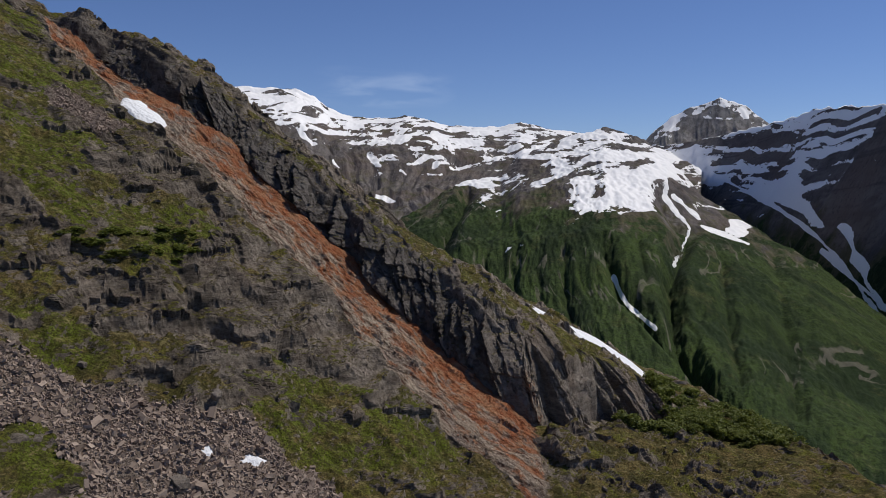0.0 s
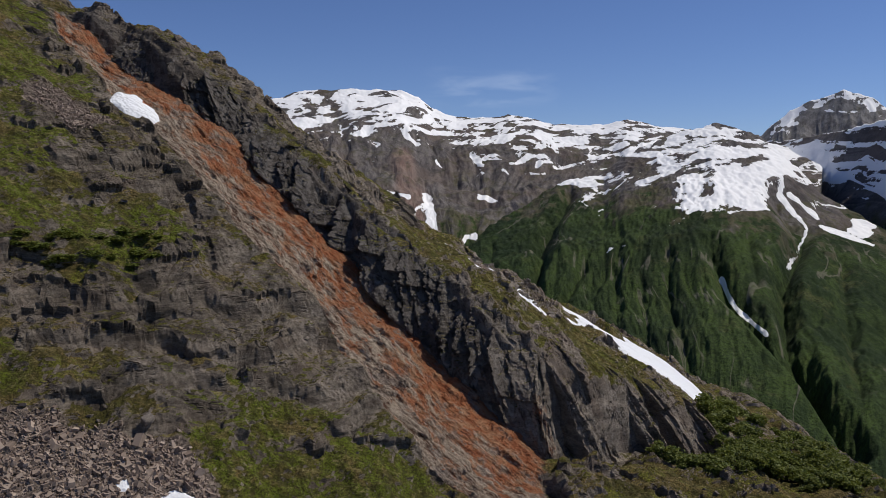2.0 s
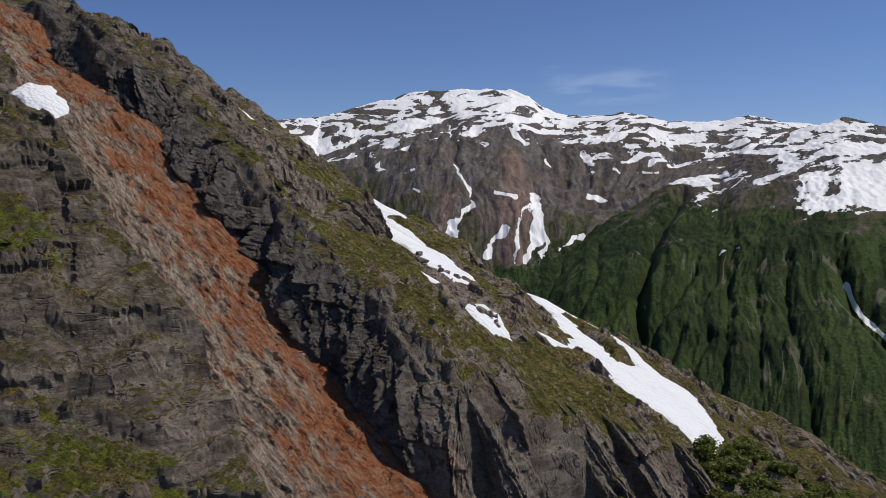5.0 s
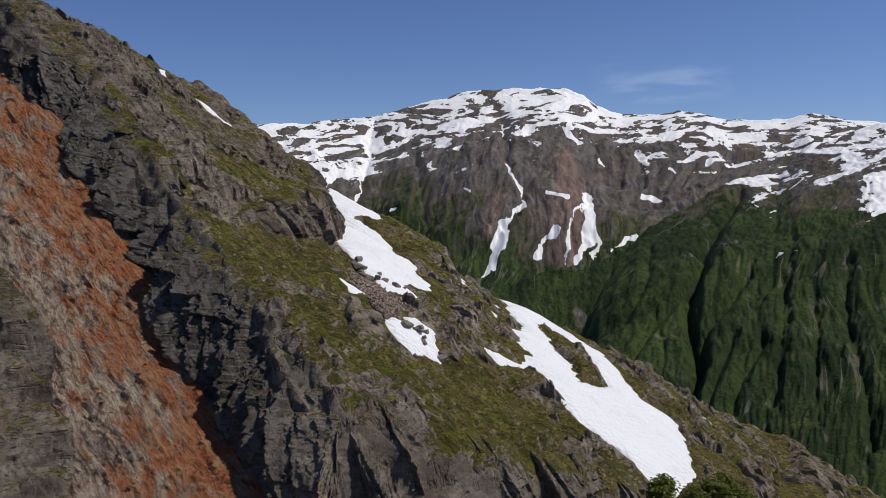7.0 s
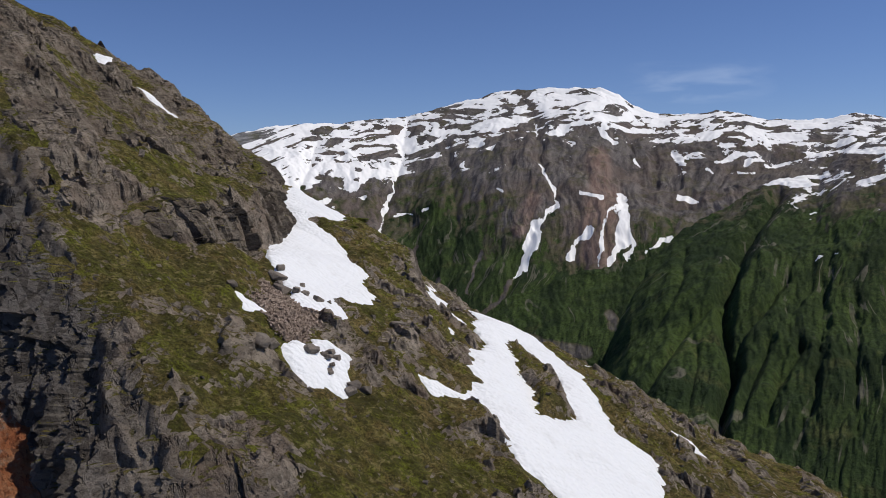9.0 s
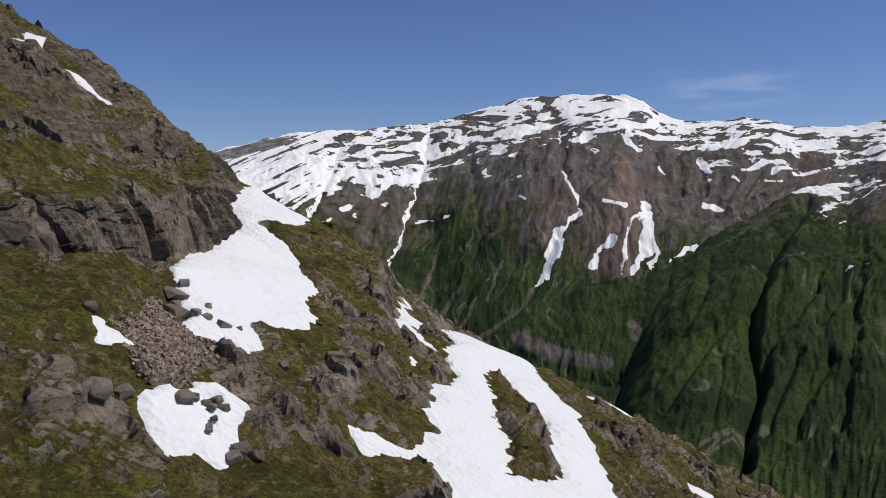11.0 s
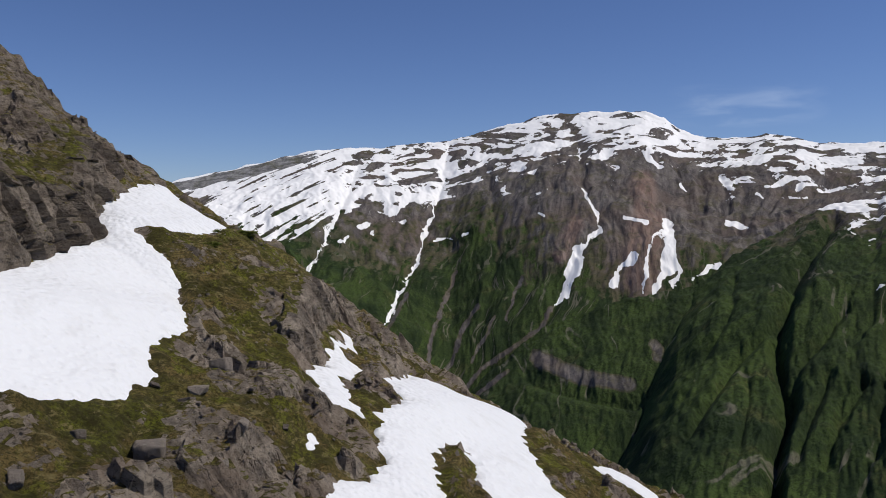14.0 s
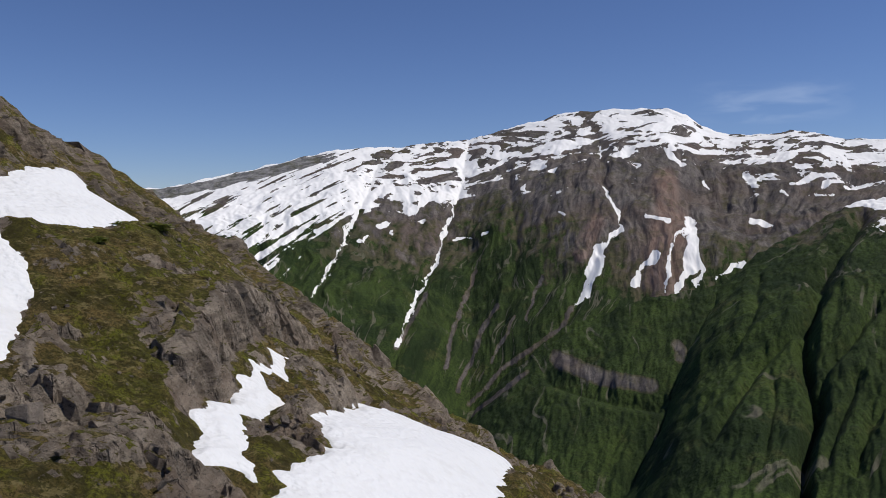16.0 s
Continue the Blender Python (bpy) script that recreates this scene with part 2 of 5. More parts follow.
def make_far():
    n = Nodes("mountain_ground", 0.95, 0.1)
    seams = n.noise(1.0, 7, 0.68, face_vector(n, 1 / 22, 1 / 260), 0.2)
    ledge = n.noise(1.0, 6, 0.7, face_vector(n, 1 / 60, 1 / 90, 3.1), 0.4)
    crumbs = n.noise(0.1, 6, 0.76, n.stretch((1, 1, 0.5)))
    rock = n.mix(n.band(seams, 0.38, 0.62), (0.074, 0.066, 0.065), (0.178, 0.158, 0.148))
    rock = n.mix(n.math("MULTIPLY", n.band(n.noise(0.0035, 5, 0.6), 0.44, 0.60), 0.65), rock, (0.142, 0.108, 0.090))
    rock = n.mix(n.math("MULTIPLY", n.band(ledge, 0.47, 0.38), 0.55), rock, (0.048, 0.044, 0.045))
    rock = n.mix(n.math("MULTIPLY", n.band(crumbs, 0.47, 0.36), 0.6), rock, (0.042, 0.039, 0.040))
    rock = n.mix(n.math("MULTIPLY", n.band(crumbs, 0.56, 0.66), 0.35), rock, (0.20, 0.18, 0.165))
    rock = n.mix(n.math("MULTIPLY", n.attr("rust"), n.band(n.noise(0.01, 5), 0.3, 0.55, 0.3, 0.9)), rock, n.mix(n.band(seams, 0.4, 0.6), (0.165, 0.110, 0.090), (0.250, 0.178, 0.148)))
    # woods and alder: dark spruce, brighter brush in the avalanche tracks, crowns with painted gaps
    tracks = n.noise(1.0, 6, 0.62, face_vector(n, 1 / 55, 1 / 420, 7.7), 0.15)
    wood = n.mix(n.band(n.noise(0.0055, 7, 0.68), 0.40, 0.60), (0.024, 0.040, 0.014), (0.052, 0.078, 0.022))
    wood = n.mix(n.math("MULTIPLY", n.band(tracks, 0.52, 0.64), 0.8), wood, (0.064, 0.095, 0.024))
    wood = n.mix(n.math("MULTIPLY", n.band(n.noise(0.016, 6, 0.7), 0.55, 0.68), 0.55), wood, (0.115, 0.112, 0.042))
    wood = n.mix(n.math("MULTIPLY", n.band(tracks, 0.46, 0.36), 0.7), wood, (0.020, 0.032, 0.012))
    # shade between crowns and down the rills, darkened in the colour
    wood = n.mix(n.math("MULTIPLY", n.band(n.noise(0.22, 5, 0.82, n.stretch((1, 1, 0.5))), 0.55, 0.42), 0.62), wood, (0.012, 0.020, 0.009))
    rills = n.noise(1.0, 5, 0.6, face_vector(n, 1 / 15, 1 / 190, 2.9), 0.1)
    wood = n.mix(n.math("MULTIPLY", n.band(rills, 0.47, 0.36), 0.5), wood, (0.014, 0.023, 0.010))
    thread = n.math("ABSOLUTE", n.math("SUBTRACT", n.noise(1.0, 4, 0.5, face_vector(n, 1 / 48, 1 / 700, 1.3), 0.1), 0.5))
    torn = n.math("MULTIPLY", n.band(thread, 0.016, 0.006), n.band(n.noise(0.009, 4, 0.6), 0.46, 0.56))
    wood = n.mix(n.math("MULTIPLY", torn, 0.55), wood, (0.185, 0.165, 0.130))
    g = n.math("ADD", n.attr("plants"), n.math("MULTIPLY", n.math("SUBTRACT", n.noise(0.014, 7, 0.72), 0.5), 1.3))
    g = n.math("ADD", g, n.math("MULTIPLY", n.math("SUBTRACT", seams, 0.5), 0.5))
    g = n.math("ADD", g, n.math("MULTIPLY", n.math("SUBTRACT", n.up(), 0.62), 0.5))
    # bare grey rim rock, and haze painted onto the distant mountains
    rock = n.mix(n.attr("pale"), rock, n.mix(n.band(n.noise(0.03, 6, 0.7, n.stretch((1, 1, 0.3))), 0.4, 0.6), (0.13, 0.128, 0.13), (0.27, 0.265, 0.26)))
    sward = n.mix(n.band(n.noise(0.02, 6, 0.7), 0.4, 0.6), (0.043, 0.048, 0.019), (0.084, 0.078, 0.036))
    c = n.mix(n.math("MULTIPLY", n.band(g, 0.08, 0.42), 0.8), rock, sward)
    leafy = n.band(g, 0.44, 0.60)
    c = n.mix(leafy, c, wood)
    # snow lies on ledges and in the tracks, and breaks into scraps at its edge
    s = n.math("ADD", n.attr("snow"), n.math("MULTIPLY", n.math("SUBTRACT", n.noise(1.0, 8, 0.64, face_vector(n, 1 / 60, 1 / 190, 5.0), 0.3), 0.5), 1.15))
    s = n.math("ADD", s, n.math("MULTIPLY", n.math("SUBTRACT", n.noise(0.05, 5, 0.6), 0.5), 0.35))
    white = n.band(s, 0.492, 0.512)
    c = n.mix(white, c, (0.86, 0.855, 0.85))
    firm = n.math("ADD", n.math("MULTIPLY", seams, 1.1), n.math("ADD", n.math("MULTIPLY", crumbs, 0.5), n.math("MULTIPLY", ledge, 0.45)))
    canopy = n.math("ADD", n.math("MULTIPLY", n.noise(0.22, 3, 0.78, n.stretch((1, 1, 0.45))), 0.6), n.math("ADD", n.math("MULTIPLY", tracks, 0.8), n.math("MULTIPLY", rills, 0.55)))
    mixed = n.add("ShaderNodeMix")
    n.put(mixed.inputs["Factor"], leafy)
    n.put(mixed.inputs[2], firm)
    n.put(mixed.inputs[3], canopy)
    hgt = n.math("MULTIPLY", mixed.outputs[0], n.math("SUBTRACT", 1.0, n.math("MULTIPLY", white, 0.85)))
    n.bump(hgt, 0.9, 8.0)
    return n.colour(c)


HILL, SNOW, FAR = make_hill(), make_snow(), make_far()


# plan outlines of the snow fields, the bare rock within them, and the small scree
SNOW_UPPER = [(-22.5, 149.5), (-24.9, 154), (-27.5, 159.8), (-31.7, 163.9), (-36, 166), (-40.4, 167.4), (-37.7, 168), (-31.5, 166.5), (-28.3, 163.4), (-25.5, 161), (-22, 162), (-19.3, 161.3), (-16.6, 155.6), (-16.4, 150.3), (-16.9, 147.4), (-14.7, 146.8), (-12.7, 146.5), (-10.6, 145.5), (-9.2, 143.9), (-4.7, 140.2), (-3.4, 137.1), (-2, 134), (0.7, 132), (-0.7, 132.8), (0.6, 132), (2.4, 127.9), (2.3, 125.6), (1.8, 123.6), (1.3, 122.8), (1.8, 121), (3.1, 120.9), (4.2, 119.4), (4.7, 117.2), (3.7, 116.7), (3.2, 115.5), (2.9, 114.6), (1.5, 114.7), (0.5, 115.2), (0, 116.5), (-1.6, 117.6), (-2.6, 119.2), (-3.6, 118.9), (-4.7, 120.4), (-5.8, 121.3), (-8.9, 126), (-10.8, 129), (-12.9, 134.3), (-16.6, 140.8), (-19.6, 145.4)]
SNOW_LOWER = [(-1.7, 166.1), (-0.3, 169), (2.2, 173.8), (6.8, 176.1), (11.1, 162.8), (16.1, 154.2), (18.6, 152.7), (19.6, 151), (19.2, 149.2), (23.4, 142.7), (25.8, 136.9), (29.4, 136.8), (30.9, 133.1), (32.5, 122.3), (31.8, 117.5), (30.8, 114), (29, 113.4), (26.9, 115.4), (24.1, 115.9), (21.8, 115.6), (19, 119.3), (16.1, 122), (14.5, 119.9), (13.4, 117.6), (12.6, 118), (11.3, 118.6), (12.3, 119.8), (12.2, 120.7), (13.4, 120.7), (14.1, 120.9), (14.8, 122.1), (14.7, 123.5), (14.2, 125.4), (15, 125.9), (14.7, 126.5), (12.6, 127.9), (12.8, 129.3), (12.3, 130.1), (12.1, 132), (11.2, 132.6), (10.1, 134.7), (10.5, 137.7), (10.2, 140.5), (7.6, 143.6), (7.2, 146), (6.2, 146.3), (5, 152.9), (1.4, 155.6)]
SNOW_ROUND = [(5.5, 108.1), (5.6, 108.8), (6, 108.8), (6.4, 109.9), (6.3, 110.1), (6.6, 111.5), (7.4, 111.7), (8.1, 111.9), (8.4, 112.3), (9.1, 111.1), (9.4, 110.2), (10.1, 109.2), (10.3, 108.2), (11, 107.2), (10.9, 106.6), (10.6, 106.5), (9.9, 106), (10, 105.4), (9.8, 104.7), (9.2, 104.3), (8.4, 104.5), (7.6, 104.6), (6.6, 105.3), (5.6, 106.9)]
ROUND_STONES = [(7, 107.8), (6.7, 108.7), (6.9, 109.4), (7, 110.1), (7.6, 111), (8.4, 110.4), (8.1, 109.7), (8.9, 108.8), (9.5, 108.1), (9.1, 107.8), (8.2, 108.4), (7.7, 109.1), (7.3, 108.3)]
SNOW_HIGH = [(-38.3, 94.3), (-38.9, 97), (-37.6, 98.8), (-33.7, 97.2), (-33.5, 94.8), (-35.4, 93.8)]
SNOW_TONGUE = [(-6.2, 160.7), (-5.7, 162.5), (-4.7, 160.7), (-3, 159.1), (-3.2, 156.7), (-2.2, 155.6), (-0.2, 155.2), (0.8, 151.3), (0.6, 149.9), (2, 148.6), (4.3, 146.4), (6.4, 144.6), (5.6, 144.4), (5.1, 143.8), (5.2, 142.3), (4.3, 141.6), (3, 143.8), (2.1, 146), (0.7, 146), (0.2, 147), (-1.2, 150.7), (-1.7, 152.7), (-3.1, 154.2), (-3.2, 155.4), (-4.6, 156.5), (-3.9, 157), (-3.7, 158.4)]
SNOW_SMALL = [(0.1, 108.3), (0.3, 108.8), (1.3, 108.4), (1.5, 109.1), (2.6, 109), (2.8, 107.3), (2.4, 106.5), (1.7, 107.4)]
ROCK_ISLAND = [(10.5, 147.2), (10.6, 151), (13, 148.2), (13.9, 145.3), (15.8, 144.8), (17.6, 143.5), (18.7, 140.9), (19.9, 138.8), (19.6, 136.8), (21.7, 135.1), (22.3, 132.2), (20.2, 127.2), (19.3, 128.6), (18.6, 131), (17.9, 133.3), (15.5, 136.5), (13.2, 142.1), (11.7, 144.3)]
SCREE_UPPER = [(-43, 86), (-40.7, 89.2), (-37.3, 90), (-34.5, 89.6), (-37.3, 84.8), (-40.8, 84.2)]
SCREE_SMALL = [(-2.4, 115.7), (-1.3, 112.3), (0.6, 110.4), (2.5, 109.2), (3.9, 107.8), (5.3, 107.9), (6.2, 110), (5.2, 113.2), (3.8, 116.2), (3.3, 114.2), (1.1, 114.7), (-0.9, 115.4)]
SNOW_STRIPS = ([(-42.5, 143), (-41.8, 144.3), (-38.8, 144.6), (-36.6, 145.4), (-36.7, 144.2), (-39.2, 142.9)], [(-52, 149), (-53, 147), (-46, 139.5), (-41.5, 134.5), (-41.3, 136), (-45, 140.8), (-48.5, 145.6)], [(-39.5, 123.5), (-38.8, 124.9), (-36.9, 126), (-37, 124.6)],
               [(14.9, 171.1), (15.8, 178), (18.4, 176.9), (22.7, 171.6), (20.2, 165.5), (17.6, 167.7)], [(29, 155), (31.6, 158), (33.6, 152.6), (31.2, 148.5)],
               [(-19.1, 60.1), (-18.3, 60.7), (-17.9, 60.4), (-18.3, 59.8)], [(-16.4, 60.7), (-15.9, 62), (-14.3, 62.3), (-15.2, 60.8)], [(7.5, 135.5), (7.6, 136.0), (7.0, 137.5), (7.1, 137.6), (8.2, 136.1), (8.2, 135.4), (8.0, 135.0)])
# patches of denser plants and of bare rock: centre and half-widths
LUSH = [(-41, 80, 5, 4), (-36, 74, 5, 3), (-29, 76, 5, 3.5), (-26, 80, 3, 2.5), (-31, 62, 4, 2.2), (-11, 68.7, 5, 2.5), (-4, 71, 4, 3.5), (-28, 52, 3, 3), (-45, 88, 5, 5), (-24.7, 114, 5, 5), (-5, 101, 4, 4), (4, 98, 2.5, 3),
        (8.5, 98, 3, 4), (14.6, 101, 5, 5), (6, 108, 4, 3), (-14, 120, 4, 3), (-14, 158, 4, 3), (-11, 160, 4, 4), (3.2, 131, 2, 4), (-1.5, 145, 2, 2), (4, 126, 2, 3), (18, 107, 5, 6), (0, 104, 4, 4), (-30, 125, 6, 5), (-20, 128, 6, 5), (-24, 140, 6, 5), (-14, 114, 4, 4), (-6, 153, 4, 4), (-3, 146, 3, 3), (-10, 166, 5, 5), (-15, 164, 5, 5),
        (-45, 92, 6, 4), (-56, 105, 5, 4), (-37, 80.5, 4, 3.5), (-32, 84, 3, 2), (-24.5, 82, 3, 1.8), (-14, 73, 3.5, 1.4), (-17.5, 68.7, 4, 1.4), (-13, 69.6, 4, 1.6), (-7, 74, 4, 1.6), (-13, 66, 4, 2), (-2, 73.5, 4, 2.4), (4, 81, 2.5, 2), (-42, 92, 4, 3), (-34, 75, 4, 2)]
BARE = [(-14, 84, 6, 3), (-21, 84, 4, 2.5), (-6, 77, 4, 3), (-18.4, 76.5, 7, 4), (-10.4, 79, 5, 4.5), (-19, 69, 5, 2.5), (-29, 68.5, 5, 2), (-30, 86, 4, 3), (-34, 81.4, 3, 1.8), (1.7, 94, 3, 2.5), (-12, 104, 4, 3), (10.6, 92, 4, 3), (11.5, 95, 3, 2), (-0.4, 138.3, 2.5, 3),
        (-3.5, 150, 3, 3), (2.6, 138, 2.5, 3), (6.4, 131, 2.5, 3), (6.8, 141, 2.5, 3), (2.3, 150, 2, 3), (9, 122, 2, 3),
        (-25, 112, 7, 3), (-36, 119, 7, 4), (-28, 129, 6, 3), (-19, 107, 5, 2.5), (-41, 130, 7, 5), (-22, 135, 5, 3)]

# ---------------------------------------------------------------- land forms (pure arithmetic)
def smooth(v, lo=0.0, hi=1.0):
    v = np.clip((v - lo) / (hi - lo), 0, 1)
    return v * v * (3 - 2 * v)


def hash01(i, j, seed):
    n = (i.astype(np.int64) * 374761393 + j.astype(np.int64) * 668265263 + seed * 1442695041) & 0x7FFFFFFF
    n = ((n ^ (n >> 13)) * 1274126177) & 0x7FFFFFFF
    return ((n ^ (n >> 16)) & 0xFFFFFF) / float(0xFFFFFF)


def grain(x, y, seed=0):
    """Smooth noise of unit cell size, about -1 to 1."""
    i, j = np.floor(x), np.floor(y)
    u, v = x - i, y - j
    out = 0.0
    fu, fv = u * u * u * (u * (u * 6 - 15) + 10), v * v * v * (v * (v * 6 - 15) + 10)
    for a in (0, 1):
        for b in (0, 1):
            ang = hash01(i + a, j + b, seed) * 6.28318
            dot = np.cos(ang) * (u - a) + np.sin(ang) * (v - b)
            out = out + dot * (fu if a else 1 - fu) * (fv if b else 1 - fv)
    return out * 1.5


def fbm(x, y, octaves, seed=0, gain=0.5):
    total, amp, f = 0.0, 1.0, 1.0
    for k in range(octaves):
        total = total + amp * grain(x * f + 17.3 * k, y * f - 9.1 * k, seed + k)
        amp, f = amp * gain, f * 2.03
    return total


def ridged(x, y, octaves, seed=0):
    total, amp, f = 0.0, 1.0, 1.0
    for k in range(octaves):
        total = total + amp * (1 - 2 * np.abs(grain(x * f + 5.7 * k, y * f + 3.3 * k, seed + k)))
        amp, f = amp * 0.5, f * 2.1
    return total


def blocks(x, y, seed, tilt=0.5, lift=0.35):
    """Broken rock: every cell is a tilted facet of its own height."""
    i, j = np.floor(x), np.floor(y)
    best = np.full(np.shape(x), 9.0)
    out = np.zeros(np.shape(x))
    for a in (-1, 0, 1):
        for b in (-1, 0, 1):
            ci, cj = i + a, j + b
            px = ci + 0.1 + 0.8 * hash01(ci, cj, seed)
            py = cj + 0.1 + 0.8 * hash01(ci, cj, seed + 1)
            d = (x - px) ** 2 + (y - py) ** 2
            h = (lift * (hash01(ci, cj, seed + 2) - 0.5) * 2 + tilt * ((hash01(ci, cj, seed + 3) - 0.5) * (x - px)
                 + (hash01(ci, cj, seed + 4) - 0.5) * (y - py)) * 2)
            near = d < best
            out = np.where(near, h, out)
            best = np.where(near, d, best)
    return out


def inside(x, y, poly):
    """Signed distance in metres to a plan outline, positive inside."""
    x, y = np.asarray(x, float), np.asarray(y, float)
    odd = np.zeros(x.shape, bool)
    best = np.full(x.shape, 1e9)
    for (ax, ay), (bx, by) in zip(poly, poly[1:] + poly[:1]):
        cross = (ay > y) != (by > y)
        odd ^= cross & (x < (bx - ax) * (y - ay) / ((by - ay) or 1e-9) + ax)
        t = np.clip(((x - ax) * (bx - ax) + (y - ay) * (by - ay)) / ((bx - ax) ** 2 + (by - ay) ** 2 + 1e-9), 0, 1)
        best = np.minimum(best, np.hypot(x - ax - t * (bx - ax), y - ay - t * (by - ay)))
    return np.where(odd, best, -best)


# cross-sections of the hillside every 15 m: heights at x = -75 to 45, one row for each y from 50 to 200
SECTION = (
    (18.2, 4.2, -9.1, -20.7, -29.0, -33.3, -34.4, -33.6, -32.1),
    (22.8, 11.7, 0.4, -11.0, -21.0, -28.9, -31.8, -32.0, -30.8),
    (27.0, 17.9, 8.7, -0.4, -12.9, -23.5, -29.7, -31.1, -30.1),
    (30.0, 22.3, 14.8, 4.1, -4.8, -17.7, -27.2, -31.3, -31.8),
    (30.1, 24.6, 13.3, 12.6, -8.0, -17.6, -28.8, -32.6, -34.9),
    (28.2, 21.4, 12.1, -1.3, -12.1, -20.3, -28.5, -31.2, -36.8),
    (28.7, 18.3, 5.9, -8.0, -13.0, -22.5, -30.1, -32.3, -37.0),
    (23.3, 17.5, 3.8, -4.4, -15.9, -27.0, -31.0, -34.6, -39.9),
    (15.4, 18.0, -13.5, -13.6, -20.0, -30.2, -35.2, -38.0, -41.5),
    (10.0, 3.2, -12.5, -16.1, -27.2, -38.7, -41.7, -43.1, -44.4),
    (2.6, -0.7, -14.6, -21.5, -32.8, -44.1, -47.7, -48.9, -49.9),
)
# the long dark cliff: its foot in plan, and its height
CLIFF_X = (-60, -49.5, -45.5, -41, -36.5, -32, -28.5, -25, -22, -16, -12.7, -9.9, -5.4, -2, 0.7, 4, 6.8, 10.2, 14, 20, 26, 34, 42)
CLIFF_Y = (113, 110, 108.2, 104.5, 102, 102.4, 103.2, 101.3, 100, 98, 96.2, 94.6, 92.4, 91, 89.9, 87.8, 87, 85.8, 88.5, 95, 101, 108, 114)
CLIFF_H = (0.0, 3.5, 4.6, 5.8, 5.6, 5.0, 4.8, 4.6, 5.1, 6.6, 6.8, 7.0, 7.9, 8.0, 8.4, 8.8, 8.8, 8.4, 8.0, 7.0, 5.0, 2.0, 0.0)
# the overhung step above the upper snow field
STEP_Y = (104, 112, 121, 131, 142, 150, 158)
STEP_X = (-7, -7.5, -8.5, -12, -18, -24, -32)
STEP_H = (0, 2, 3.5, 4, 3.5, 2.5, 0)
# the rock wall under the heath knob
WALL_Y = (144, 149, 156, 162, 168, 177)
WALL_X = (1, -2, -5.5, -8.5, -11, -13.5)
WALL_H = (0, 2.2, 3, 3.4, 3, 0)
# the lower edge of the rusty gully
GULLY_X = (-60, -52, -44, -38.8, -33.4, -28.4, -22.2, -16.8, -13, -9, -3.4, 0.6, 5, 9)
GULLY_Y = (112, 105.8, 99.5, 95.6, 95.2, 91.5, 88, 86.8, 86, 83.2, 78.8, 76, 73.5, 70.5)
SCREE_X = (-60, -36, -29, -24, -19, -14.5, -10.5, -8, -4)
SCREE_Y = (60, 59, 60.2, 62, 64, 65, 64.3, 62, 52)


def section(x, y):
    grid = np.array(SECTION)
    fx = np.clip((x + 75) / 15, 0, 7.999)
    fy = np.clip((y - 50) / 15, 0, 9.999)
    i, j = fx.astype(int), fy.astype(int)
    u, v = fx - i, fy - j

    def wts(u):
        return ((1 - u) ** 3 / 6, (3 * u ** 3 - 6 * u ** 2 + 4) / 6, (-3 * u ** 3 + 3 * u ** 2 + 3 * u + 1) / 6, u ** 3 / 6)
    wu, wv = wts(u), wts(v)
    z = 0.0
    for a in range(4):
        for b in range(4):
            z = z + wu[a] * wv[b] * grid[np.clip(j + b - 1, 0, 10), np.clip(i + a - 1, 0, 8)]
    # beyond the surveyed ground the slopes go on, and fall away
    z = z + np.maximum(-75 - x, 0) * 0.62 - np.maximum(x - 45, 0) * 0.6
    z = z - np.maximum(50 - y, 0) * 0.35 - np.maximum(y - 195, 0) * 0.9
    return z


